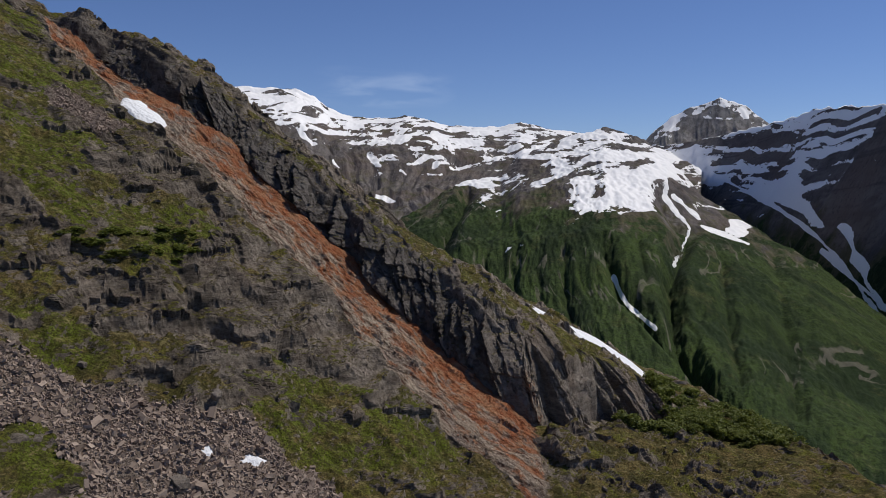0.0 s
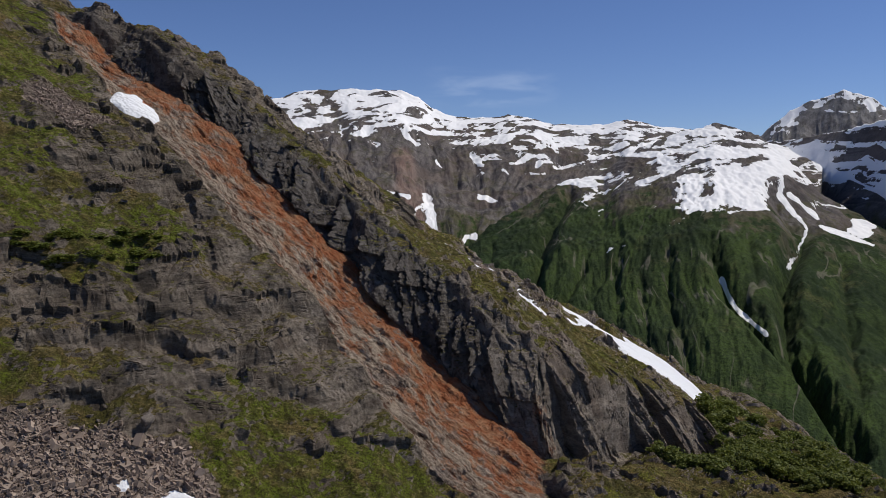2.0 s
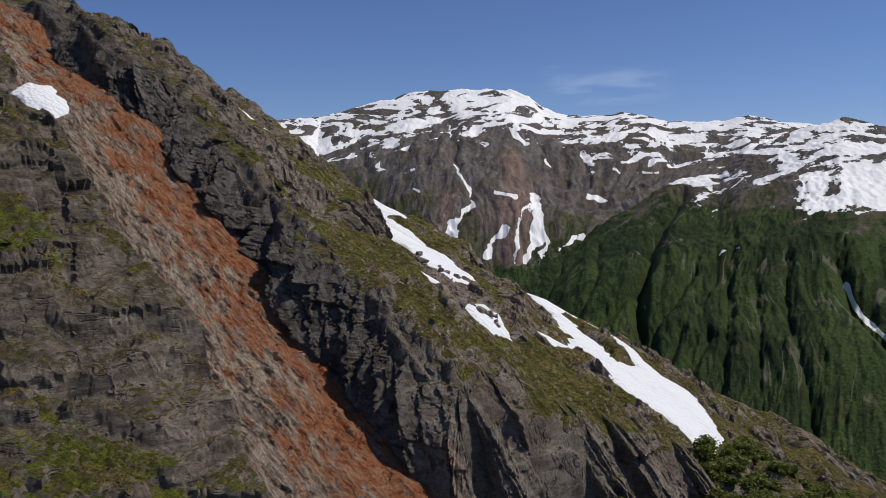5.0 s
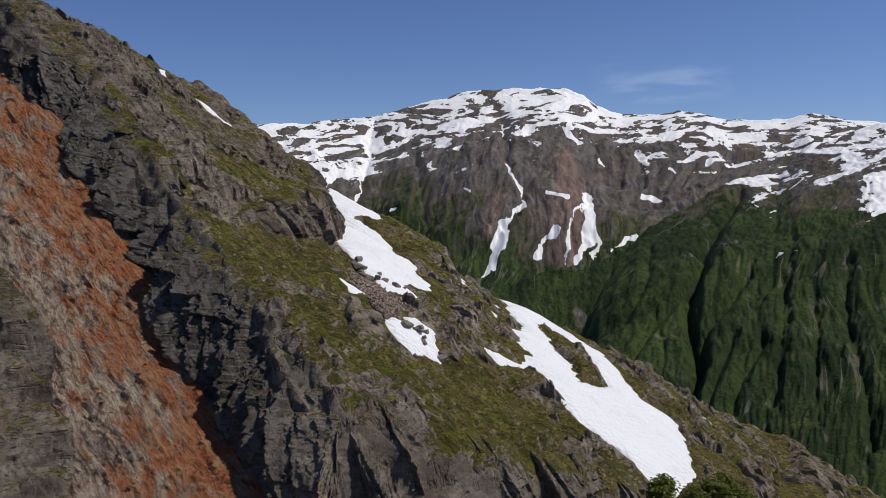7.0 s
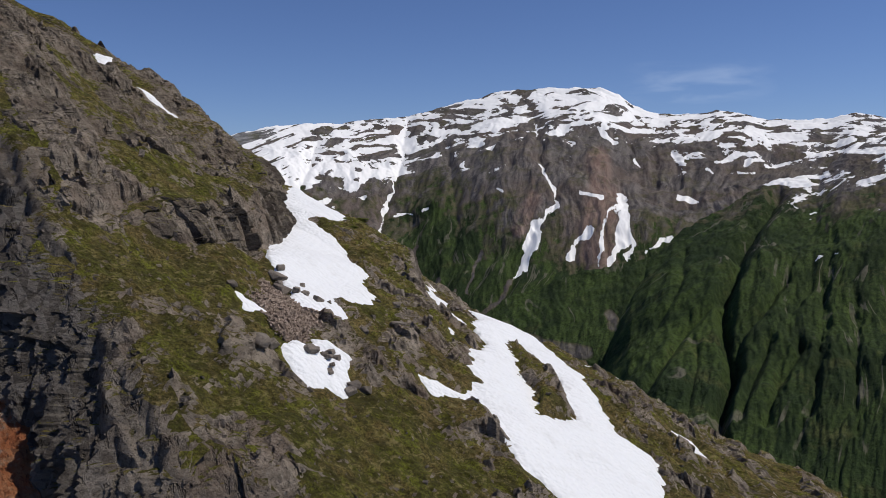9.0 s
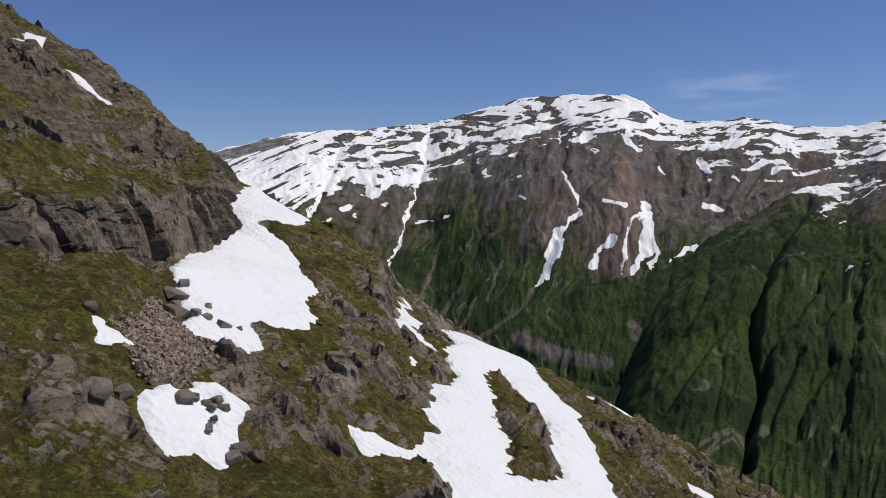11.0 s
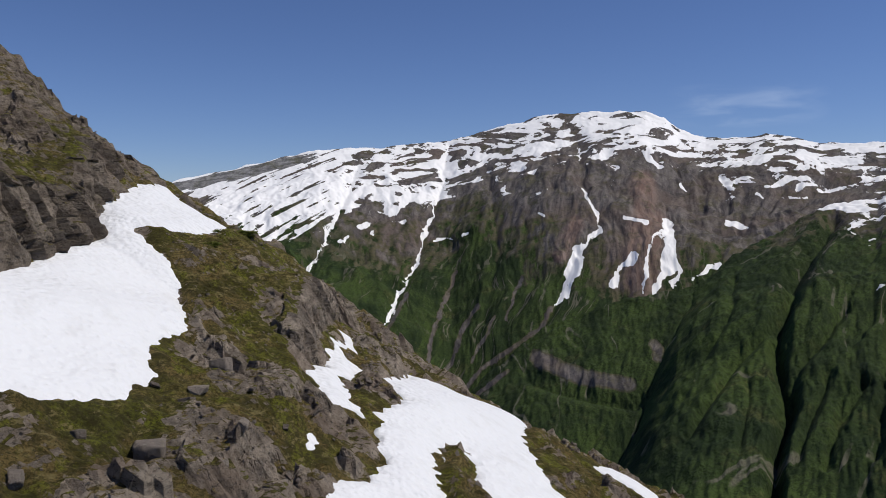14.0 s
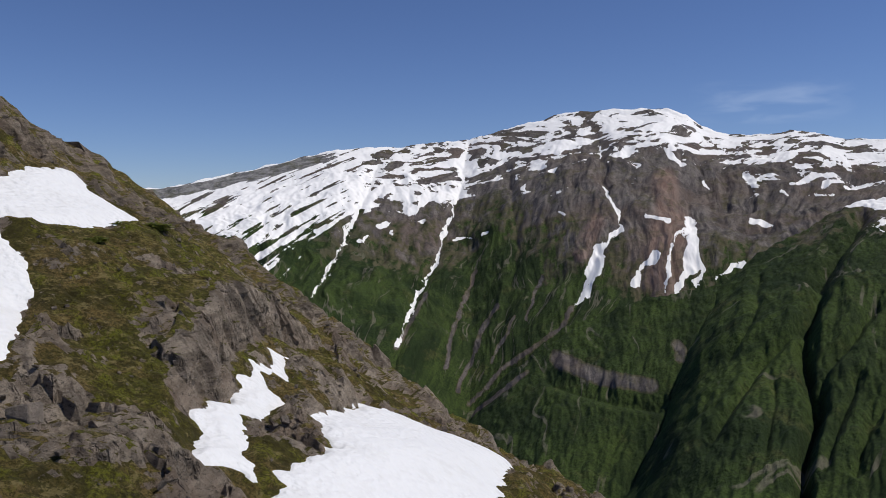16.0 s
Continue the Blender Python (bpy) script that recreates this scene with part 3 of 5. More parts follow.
def hill_parts(x, y, fine=True):
    """Height of the hillside, and the rust, scree and bare-rock shares."""
    wob = 1.1 * fbm(x / 5.0, y / 5.0, 3, 31) if fine else 0.0
    yc = np.interp(x, CLIFF_X, CLIFF_Y)
    hc = np.interp(x, CLIFF_X, CLIFF_H)
    if fine:  # three tiers with grassy ledges
        d_cliff = y - yc - 0.7 * wob - 2.3
        upper, top = d_cliff - 0.9 - 0.8 * grain(x / 3.7, yc / 6.0, 47), d_cliff - 2.2 - 1.2 * grain(x / 5.1, yc / 7.0, 49)
        rise = 0.5 * smooth(d_cliff, -0.45, 0.55) + 0.3 * smooth(upper, -0.45, 0.55) + 0.2 * smooth(top, -0.5, 0.6)
    else:
        d_cliff = y - yc
        rise = smooth(d_cliff, -0.8, 0.8)
    xs = np.interp(y, STEP_Y, STEP_X)
    hs = np.interp(y, STEP_Y, STEP_H)
    d_step = xs - x - 0.8 * wob
    rise2 = 0.7 * smooth(d_step, -0.4, 0.45) + 0.3 * smooth(d_step - 1.2 + 0.6 * wob, -0.4, 0.5) if fine else smooth(d_step, -0.8, 0.9)
    hw = np.interp(y, WALL_Y, WALL_H)
    d_wall = np.interp(y, WALL_Y, WALL_X) - x - 0.7 * wob
    z = section(x, y) + hc * rise + hs * rise2 + hw * smooth(d_wall, -0.6, 0.7)
    z = z - 2.0 * np.exp(-((y - yc - 2.5) / 3.2) ** 2) * smooth(x, 6, 14) * smooth(36 - x, 0, 6)  # a dip behind the cliff's rim
    z = z + 1.3 * np.exp(-((x + 7.5) / 4.5) ** 2 - ((y - 157) / 7.0) ** 2)  # the heath knob
    yl = np.interp(x, GULLY_X, GULLY_Y)
    edge = 0.8 * wob
    rust = smooth(y - yl - edge, -0.6, 1.4) * smooth(-d_cliff, 0.1, 0.7) * smooth(x, -58, -50) * smooth(13 - x, 0, 6)
    scree = smooth(np.interp(x, SCREE_X, SCREE_Y) - y + 1.5 * wob, -0.8, 0.8) * smooth(-4 - x, 0, 3)
    for fan in (SCREE_SMALL, SCREE_UPPER):
        scree = np.maximum(scree, smooth(inside(x, y, fan) + wob, -0.5, 0.8))
    cliff = smooth(d_cliff, -2.6, -1.5) * smooth(3.4 - d_cliff, 0, 2.4) * smooth(hc, 0.5, 3)
    cliff = np.maximum(cliff, smooth(d_step, -1.5, -0.6) * smooth(1.6 - d_step, 0, 0.8) * smooth(hs, 0.3, 2))
    cliff = np.maximum(cliff, smooth(d_wall, -1.2, -0.5) * smooth(1.4 - d_wall, 0, 0.8) * smooth(hw, 0.3, 1.5))
    return z, rust, scree, cliff, wob


# ---------------------------------------------------------------- meshes from grids
def sheet(name, X, Y, Z, material, keep=None, **layers):
    """One mesh from a grid of points, with a float layer for each share given."""
    rows, cols = X.shape
    used = np.arange(rows * cols).reshape(rows, cols)
    quads = np.stack([used[:-1, :-1], used[:-1, 1:], used[1:, 1:], used[1:, :-1]], -1).reshape(-1, 4)
    if keep is not None:
        k = keep.reshape(-1)
        quads = quads[k[quads].all(1)]
    ids = np.unique(quads)
    place = np.full(rows * cols, -1)
    place[ids] = np.arange(len(ids))
    verts = np.stack([X.reshape(-1), Y.reshape(-1), Z.reshape(-1)], -1)[ids]
    quads = place[quads]
    me = bpy.data.meshes.new(name)
    me.vertices.add(len(verts))
    me.vertices.foreach_set("co", verts.astype(np.float32).reshape(-1))
    me.loops.add(len(quads) * 4)
    me.loops.foreach_set("vertex_index", quads.astype(np.int32).reshape(-1))
    me.polygons.add(len(quads))
    me.polygons.foreach_set("loop_start", np.arange(0, len(quads) * 4, 4, dtype=np.int32))
    me.update(calc_edges=True)
    me.polygons.foreach_set("use_smooth", np.full(len(quads), material is not HILL))  # broken rock keeps its facets
    for key, values in layers.items():
        me.attributes.new(key, "FLOAT", "POINT").data.foreach_set("value", values.reshape(-1)[ids].astype(np.float32))
    me.materials.append(material)
    return new(name, me)


def steps_of(*spans):
    """Grid lines from spans of (start, end, step)."""
    return np.concatenate([np.arange(a, b, s) for a, b, s in spans])


FIELDS = (SNOW_UPPER, SNOW_LOWER, SNOW_ROUND, SNOW_HIGH, SNOW_TONGUE, SNOW_SMALL, *SNOW_STRIPS)


def snow_depth(x, y, outline, island=None):
    d = inside(x, y, outline) + 0.38 * fbm(x / 1.5, y / 1.5, 4, 71)
    if island:
        near = 0.35 if island is ROUND_STONES else 0.0
        d = np.minimum(d, -inside(x, y, island) + near + (0.6 - near) * fbm(x / 1.1, y / 1.1, 4, 75))
    return d


def patches(x, y, spots, wob):
    best = np.zeros(np.shape(x))
    for px, py, rx, ry in spots:
        best = np.maximum(best, smooth(1.25 - np.hypot((x - px) / rx, (y - py) / ry) + 0.3 * wob, 0, 0.6))
    return best


def hill(x, y):
    """Height of the finished hillside and its shares of rust, scree and plants."""
    z, rust, scree, cliff, wob = hill_parts(x, y)
    scree = scree * smooth(y + 2 * wob, 38, 47) * (1 - patches(x, y, LUSH[4:5] + LUSH[7:8], wob))
    patchy = fbm(x / 9.0, y / 9.0, 3, 11)
    lush, bald = patches(x, y, LUSH, wob), patches(x, y, BARE, wob)
    crop = np.maximum(smooth(fbm(x / 5.5 + 0.2 * wob, y / 7.0, 3, 15), -0.02 + 0.06 * smooth(y, 120, 140), 0.28) * (1 - 0.8 * lush), bald)
    north = smooth(y - np.interp(x, CLIFF_X, CLIFF_Y), 0, 6)
    level = z + 0.12 * x + 1.4 * fbm(x / 14.0, y / 14.0, 2, 21)
    tread = level / 2.9 + 0.4 * fbm(x / 6.0, y / 6.0, 2, 23)
    tread = np.abs(tread - np.floor(tread) - 0.5)  # 0 on a riser, 0.5 on a ledge
    plants = np.clip(0.55 - 0.4 * patchy + 0.30 * north * (1 - 0.8 * smooth(-12 - x + 2 * wob, 0, 12)) + (0.22 + 0.12 * north) * lush + (1 - north) * (1.35 * tread - 0.03), 0, 1) * (1 - cliff) * (1 - rust) * (1 - (0.55 + 0.1 * north) * crop) * (1 - (0.3 + 0.15 * (1 - north)) * bald)
    rough = np.clip(1 - plants * 1.2, 0.15, 1.0) * (1 - 0.8 * cliff)
    # ledges along the bedding
    shelf = np.clip(rough, 0, 1) * (1 - rust) * (1 - scree)
    for pitch, share in ((2.9, 0.8), (0.95, 0.3)):
        phase = level / pitch + 0.4 * fbm(x / 6.0, y / 6.0, 2, 23)
        phase = phase - np.floor(phase)
        z = z + share * (smooth(phase, 0.38, 0.63) - phase) * pitch * shelf * (1 - 0.45 * north)
    # tilted plates in the rusty gully
    p, q = 0.91 * x - 0.41 * y, 0.41 * x + 0.91 * y
    z = z + rust * (0.20 * blocks(p / 6.0, q / 1.3, 91, 0.7, 0.5) + 0.05 * blocks(p / 1.6, q / 0.6, 93, 0.8, 0.6))
    z = z + 0.9 * fbm(x / 7.0, y / 7.0, 3, 5) * (1 - 0.6 * scree)
    z = z + rough * (0.35 + 0.4 * north) * (1 - 0.7 * rust) * (0.75 * blocks(x / 3.2 + 0.3 * wob, y / 3.2, 51) + 0.38 * blocks(x / 1.3, y / 1.3 + 0.4 * wob, 61)) * (1 - 0.7 * scree)
    z = z + (0.3 + 0.4 * north) * crop * (1 - 0.8 * cliff) * np.clip(0.4 + 1.0 * blocks(x / 3.0 + 0.5 * wob, y / 4.2, 55, 1.4, 0.6) + 0.32 * blocks(x / 1.3, y / 1.9, 57, 1.2, 0.6) + 0.1 * blocks(x / 0.55, y / 0.7, 59, 0.8, 0.7), -0.8, 1.2) * (1 - rust) * (1 - scree)
    z = z + 0.16 * fbm(x / 0.9, y / 0.9, 3, 81) * np.clip(rough + 0.4, 0, 1)
    deepest = np.full(np.shape(x), -9.0)
    for k, f in enumerate(FIELDS):
        deepest = np.maximum(deepest, snow_depth(x, y, f, ROCK_ISLAND if k == 1 else None))
    calm = smooth(deepest, -1.0, 0.5)
    z = z + 0.9 * smooth(inside(x, y, ROCK_ISLAND), -0.2, 1.2)
    flat = hill_parts(x, y, False)[0] + 0.5 * fbm(x / 12.0, y / 12.0, 2, 5)
    z = z * (1 - calm) + (flat - 0.2) * calm
    cliff_dark = smooth(y - np.interp(x, CLIFF_X, CLIFF_Y), -2, 0) * smooth(7 + wob - y + np.interp(x, CLIFF_X, CLIFF_Y), 0, 4)
    # weaker to the east, where sunlight on the cliff is put into the colour
    cliff_dark = cliff_dark * smooth(np.interp(x, CLIFF_X, CLIFF_H), 0, 3) * (1 - 0.75 * smooth(x, 0, 10))
    south = (0.68 + 0.32 * smooth(-10 - x + 3 * wob, 0, 9)) * (1 - north) * (1 - cliff)
    south = np.maximum(south, 0.72 * smooth(-12 - x + 2 * wob, 0, 12))
    yl, yc = np.interp(x, GULLY_X, GULLY_Y), np.interp(x, CLIFF_X, CLIFF_Y)
    return z, rust, scree, plants, cliff_dark, south, lush * (1 - 0.7 * north), np.clip((y - yl) / np.maximum(yc - yl, 2), 0, 1)


def blocks3(p, q, r, seed, tilt=0.5):
    """Broken rock in three dimensions: each cell stands out by its own amount and slant."""
    cell = [np.floor(v) for v in (p, q, r)]
    best, out = np.full(p.shape, 99.0), np.zeros(p.shape)
    for k in [(i, j, m) for i in (-1, 0, 1) for j in (-1, 0, 1) for m in (-1, 0, 1)]:
        c = [cell[m] + k[m] for m in range(3)]
        key = c[0] + 57 * c[2]
        at = [c[m] + 0.1 + 0.8 * hash01(key, c[1], seed + m) for m in range(3)]
        gap = [v - a for v, a in zip((p, q, r), at)]
        d = gap[0] ** 2 + gap[1] ** 2 + gap[2] ** 2
        h = (hash01(key, c[1], seed + 3) - 0.5) * 2 + tilt * sum((hash01(key, c[1], seed + 4 + m) - 0.5) * 2 * gap[m] for m in range(3))
        out, best = np.where(d < best, h, out), np.minimum(d, best)
    return out


def joints(p, z, wide, tall, seed, tilt=0.35, saw=0.0):
    """Jointed rock: upright columns of uneven width, each broken across at its own heights; every block stands out by its own amount and slant."""
    q = p / wide + 0.33 * np.sin(p / wide * 2.1 + seed) + 0.2 * np.sin(p / wide * 5.3 + 2.0 * seed)
    i = np.floor(q)
    share = 0.65 + 0.7 * hash01(i, i * 0, seed + 2)
    r = z / (tall * share) + 7.0 * hash01(i, i * 0, seed + 1)
    r = r + 0.25 * np.sin(2.6 * r + i)
    j = np.floor(r)
    lean = (hash01(i, j, seed + 4) - 0.5) * (q - i - 0.5) + 0.8 * (hash01(i, j, seed + 5) - 0.5) * (r - j - 0.5)
    return 1.1 * (hash01(i, i * 0, seed + 3) - 0.5) + 0.9 * (hash01(i, j, seed + 6) - 0.5) + 2.0 * tilt * lean - saw * (q - i - 0.5)


GX, GY = np.meshgrid(steps_of((-190, -64, 4.0), (-64, -52, 0.6), (-52, 36, 0.21), (36, 60, 0.6), (60, 200, 3.0)),
                     steps_of((-60, 44, 1.2), (44, 50, 0.6), (50, 180, 0.21), (180, 200, 0.6), (200, 320, 4.0)))
GZ, g_rust, g_scree, g_plants, g_cliff_dark, g_south, g_lush, g_across = hill(GX, GY)


def weathered(x, y, z, rust, scree, plants):
    """The grid moved in and out along the slope's normal: beds, ledges and plates with undercuts."""
    gy, gx = np.gradient(z, y[:, 0], x[0])
    size = np.sqrt(gx ** 2 + gy ** 2 + 1)
    d = np.full(x.shape, -9.0)
    for k, f in enumerate(FIELDS):
        d = np.maximum(d, inside(x, y, f))
    near_cliff = y - np.interp(x, CLIFF_X, CLIFF_Y)
    bare = (1 - smooth(near_cliff, -0.5, 0.5) * smooth(5.5 - near_cliff, 0, 1.5)) * (1 - 0.85 * smooth(plants, 0.42, 0.75)) * (1 - smooth(rust, 0.1, 0.5)) * (1 - scree) * smooth(-d, 0.2, 1.5)
    w = 0.9 * fbm(x / 4.0, y / 4.0, 3, 901)
    bed = z + 0.10 * x - 0.05 * y
    north = smooth(y - np.interp(x, CLIFF_X, CLIFF_Y), 0, 6)
    slab = z + 0.55 * x - 0.2 * y  # the far side breaks into slanting slabs
    broken = 0.30 * blocks3((x + 0.5 * z + w) / 2.9, (y - w) / 3.6, slab / 1.7, 951, 0.5) + 0.12 * blocks3((x + 0.5 * z) / 1.1, (y + w) / 1.4, slab / 0.7, 961, 0.5)
    side = 0.66 * x + 0.75 * y + 0.8 * w
    push = 1.0 * joints(side, bed + 0.6 * w, 5.0, 1.5, 911, 0.4) + 0.24 * joints(side + 0.3 * w, bed + 0.4 * w, 2.6, 0.55, 921, 0.3) + 0.1 * blocks3(x / 1.0, y / 1.0, bed / 0.35, 925, 0.4)
    axes = [np.array(a) for a in frame_axes(PLATES)]
    p, q, r = [a[0] * x + a[1] * y + a[2] * z for a in axes]
    plate = 0.15 * blocks3((p + w) / 5.5, (q + 0.15 * w) / 0.8, (r + 0.15 * w) / 0.8, 931, 0.4) + 0.07 * blocks3(p / 2.2, q / 0.34, r / 0.34, 941, 0.4)
    push = push * (1 - 0.55 * patches(x, y, BARE, w))
    push = (push * (1 - north) + broken * north) * bare + 0.2 * smooth(plants, 0.3, 0.7) * fbm(x / 1.3, y / 1.3, 4, 971, 0.6) * smooth(-d, 0.2, 1.5) + plate * smooth(rust, 0.15, 0.6) * smooth(-d, 0.2, 1.0)
    return x - gx / size * push, y - gy / size * push, z + push / size


hillside = sheet("hillside", *weathered(GX, GY, GZ, g_rust, g_scree, g_plants), HILL, rust=g_rust, scree=g_scree, plants=g_plants, cliff_dark=g_cliff_dark, south=g_south, lush=g_lush, across=g_across)
tagged(hillside, "steep mountain slope of dark bedded rock, olive heath and a rusty gully", "hillside", kind="structure")


def crag(line, out, back, label, seed, stand, shape, rise=0.0, step=0.15, rows=64, cliff_dark=1.0, notch=0.0, south=0.0, stain=0.0):
    """A rock face along a plan line: from its foot (out in front of the line) to its top (back behind it)."""
    px, py = np.array(line, float).T
    run = np.concatenate([[0], np.cumsum(np.hypot(np.diff(px), np.diff(py)))])
    s = np.arange(0, run[-1], step)
    x, y = np.interp(s, run, px), np.interp(s, run, py)
    soft = np.ones(int(4 / step)) / int(4 / step)
    pad = len(soft)
    x, y = [np.convolve(np.pad(a, pad, mode="edge"), soft, "same")[pad:-pad] for a in (x, y)]
    tx, ty = np.gradient(x), np.gradient(y)
    nx, ny = ty / np.hypot(tx, ty), -tx / np.hypot(tx, ty)
    wave = 0.8 * grain(s / 4.5, s * 0 + seed, seed)
    fx, fy = x + nx * (out + wave), y + ny * (out + wave)
    tx, ty = x - nx * (back - wave), y - ny * (back - wave)
    fz, tz = [hill(a[None], b[None])[0][0] for a, b in ((fx, fy), (tx, ty))]
    fz, tz = [np.convolve(np.pad(a, pad, mode="edge"), soft, "same")[pad:-pad] for a in (fz, tz)]
    ends = smooth(s, 0, 7) * smooth(s[-1] - s, 0, 7)
    S, V = np.meshgrid(np.arange(len(s)), np.linspace(0, 1, rows))
    H = V ** 1.5
    U = 1 - (1 - V) ** 1.35
    X, Y = fx[S] + (tx - fx)[S] * H, fy[S] + (ty - fy)[S] * H
    Z = fz[S] - 0.4 + (tz - fz + rise * ends + 0.1)[S] * U
    rim = np.minimum(smooth(V, 0.0, 0.10), smooth(1 - V, 0.0, 0.22))
    a, b, c = shape
    w = 0.4 * fbm(s[S] / 3.0, Z / 3.0, 3, seed + 2)
    p, q = s[S] + 0.36 * Z * (c > a) + w, X * nx[S] + Y * ny[S]
    p = p - 0.5 * w
    push = stand * (1.0 * joints(p, Z + 0.4 * w + 0.1 * p, a, c, seed, saw=0.85) + 0.34 * joints(p + 0.12 * Z, Z + w, a * 0.43, c * 0.5, seed + 20, 0.5, 0.7)
                    + 0.10 * joints(p - 0.1 * Z, Z + w, a * 0.2, c * 0.2, seed + 40, 0.5) + 0.12 * blocks3(p / 0.7, q / 0.7, Z / 0.9, seed + 60, 0.7))
    push = push - notch * smooth(grain((p - 0.1 * Z) / 3.6, s[S] / 60.0, seed + 60), 0.36, 0.46) - 2.6 * (1 - ends)[S]
    push = push * (1 - 0.5 * smooth(x, 0, 8))[S]
    push = push * np.where(push < 0, np.maximum(rim, 0.25), rim)
    X, Y, Z = X + nx[S] * push, Y + ny[S] * push, Z + 0.25 * push * rim
    dz = np.gradient(Z, axis=0) / np.maximum(np.hypot(np.gradient(X, axis=0), np.gradient(Y, axis=0)), 0.02)
    # the darkening thins eastward, painting the sunlit end lighter
    ob = sheet("cliff", X, Y, Z, HILL, rust=stain * np.exp(-((X - 6.1 + 0.25 * (Z - Z.mean())) / 0.9) ** 2) * smooth(0.6 - V, 0, 0.3), scree=Z * 0, plants=0.18 + 0.55 * smooth(V, 0.6, 0.95) * smooth(1.6 - dz, 0, 1), cliff_dark=cliff_dark * (1 - 0.75 * smooth(X, 0, 10)), south=Z * 0 + south, lush=Z * 0 + 0.2, across=Z * 0)
    return tagged(ob, label, "cliff", kind="structure")


crag([(a, b) for a, b in zip(CLIFF_X, CLIFF_Y) if -52 < a < 36], 0.0, 6.2, "long dark cliff of blocky jointed rock above the gully", 701, 1.7, (2.7, 2.4, 4.5), 0.3, notch=2.8, stain=0.75)
crag([(a, b) for a, b in zip(STEP_X, STEP_Y)], 1.0, 3.0, "dark layered rock wall above the upper snow field", 801, 0.85, (4.5, 2.0, 1.7), 0.4, cliff_dark=0.3, south=0.95)
crag([(a, b) for a, b in zip(WALL_X, WALL_Y)], 0.8, 1.8, "grey rock wall under a heath-covered knob", 851, 0.5, (2.6, 1.6, 2.0), 0.5, rows=40, cliff_dark=0.2)


def snow_field(outline, label, island=None, depth=0.5, step=0.22):
    xs, ys = [p[0] for p in outline], [p[1] for p in outline]
    X, Y = np.meshgrid(np.arange(min(xs) - 2, max(xs) + 2, step), np.arange(min(ys) - 2, max(ys) + 2, step))
    d = snow_depth(X, Y, outline, island)
    Z = hill(X, Y)[0] + np.where(d > 0, depth * (1 - np.exp(-d / 0.8)), 0.9 * d) + 0.05 * fbm(X / 1.5, Y / 1.5, 2, 91) * smooth(d, 0, 1)
    fall = np.hypot(*np.gradient(hill_parts(X, Y, False)[0], step))
    ob = sheet("snow_field", X, Y, Z, SNOW, keep=(d > -0.5) & (fall < 1.25))
    for p in ob.data.polygons:
        p.use_smooth = True
    return tagged(ob, label, "snow", "snow fields on the slope")


snow_field(SNOW_UPPER, "broad white old snow field below a dark rock step")
snow_field(SNOW_LOWER, "long white snow field running down the slope round a rock", ROCK_ISLAND)
snow_field(SNOW_ROUND, "rounded white snow patch with stones at its middle", ROUND_STONES)
snow_field(SNOW_HIGH, "small white snow patch beside the rusty gully")
snow_field(SNOW_TONGUE, "ragged white snow tongue among rocks")
snow_field(SNOW_SMALL, "small white snow scrap beside scree")
for strip in SNOW_STRIPS:
    snow_field(strip, "narrow white strip of leftover snow", step=0.25, depth=0.4)

# ---------------------------------------------------------------- far mountains, by bearing and distance from the slope
HERE = (25.0, 70.0)


def bearing_lists(rows):
    rows = sorted(rows)
    return [np.array([r[k] for r in rows], float) for k in range(len(rows[0]))]


def streak(B, E, line, width):
    """1 on a line of (bearing, elevation), falling to 0 at its width in degrees."""
    best = np.full(B.shape, 9.0)
    for (a, b), (c, d) in zip(line, line[1:]):
        t = np.clip(((B - a) * (c - a) + (E - b) * (d - b)) / ((c - a) ** 2 + (d - b) ** 2 + 1e-9), 0, 1)
        best = np.minimum(best, np.hypot(B - a - t * (c - a), E - b - t * (d - b)))
    return np.clip(1 - best / width, 0, 1)


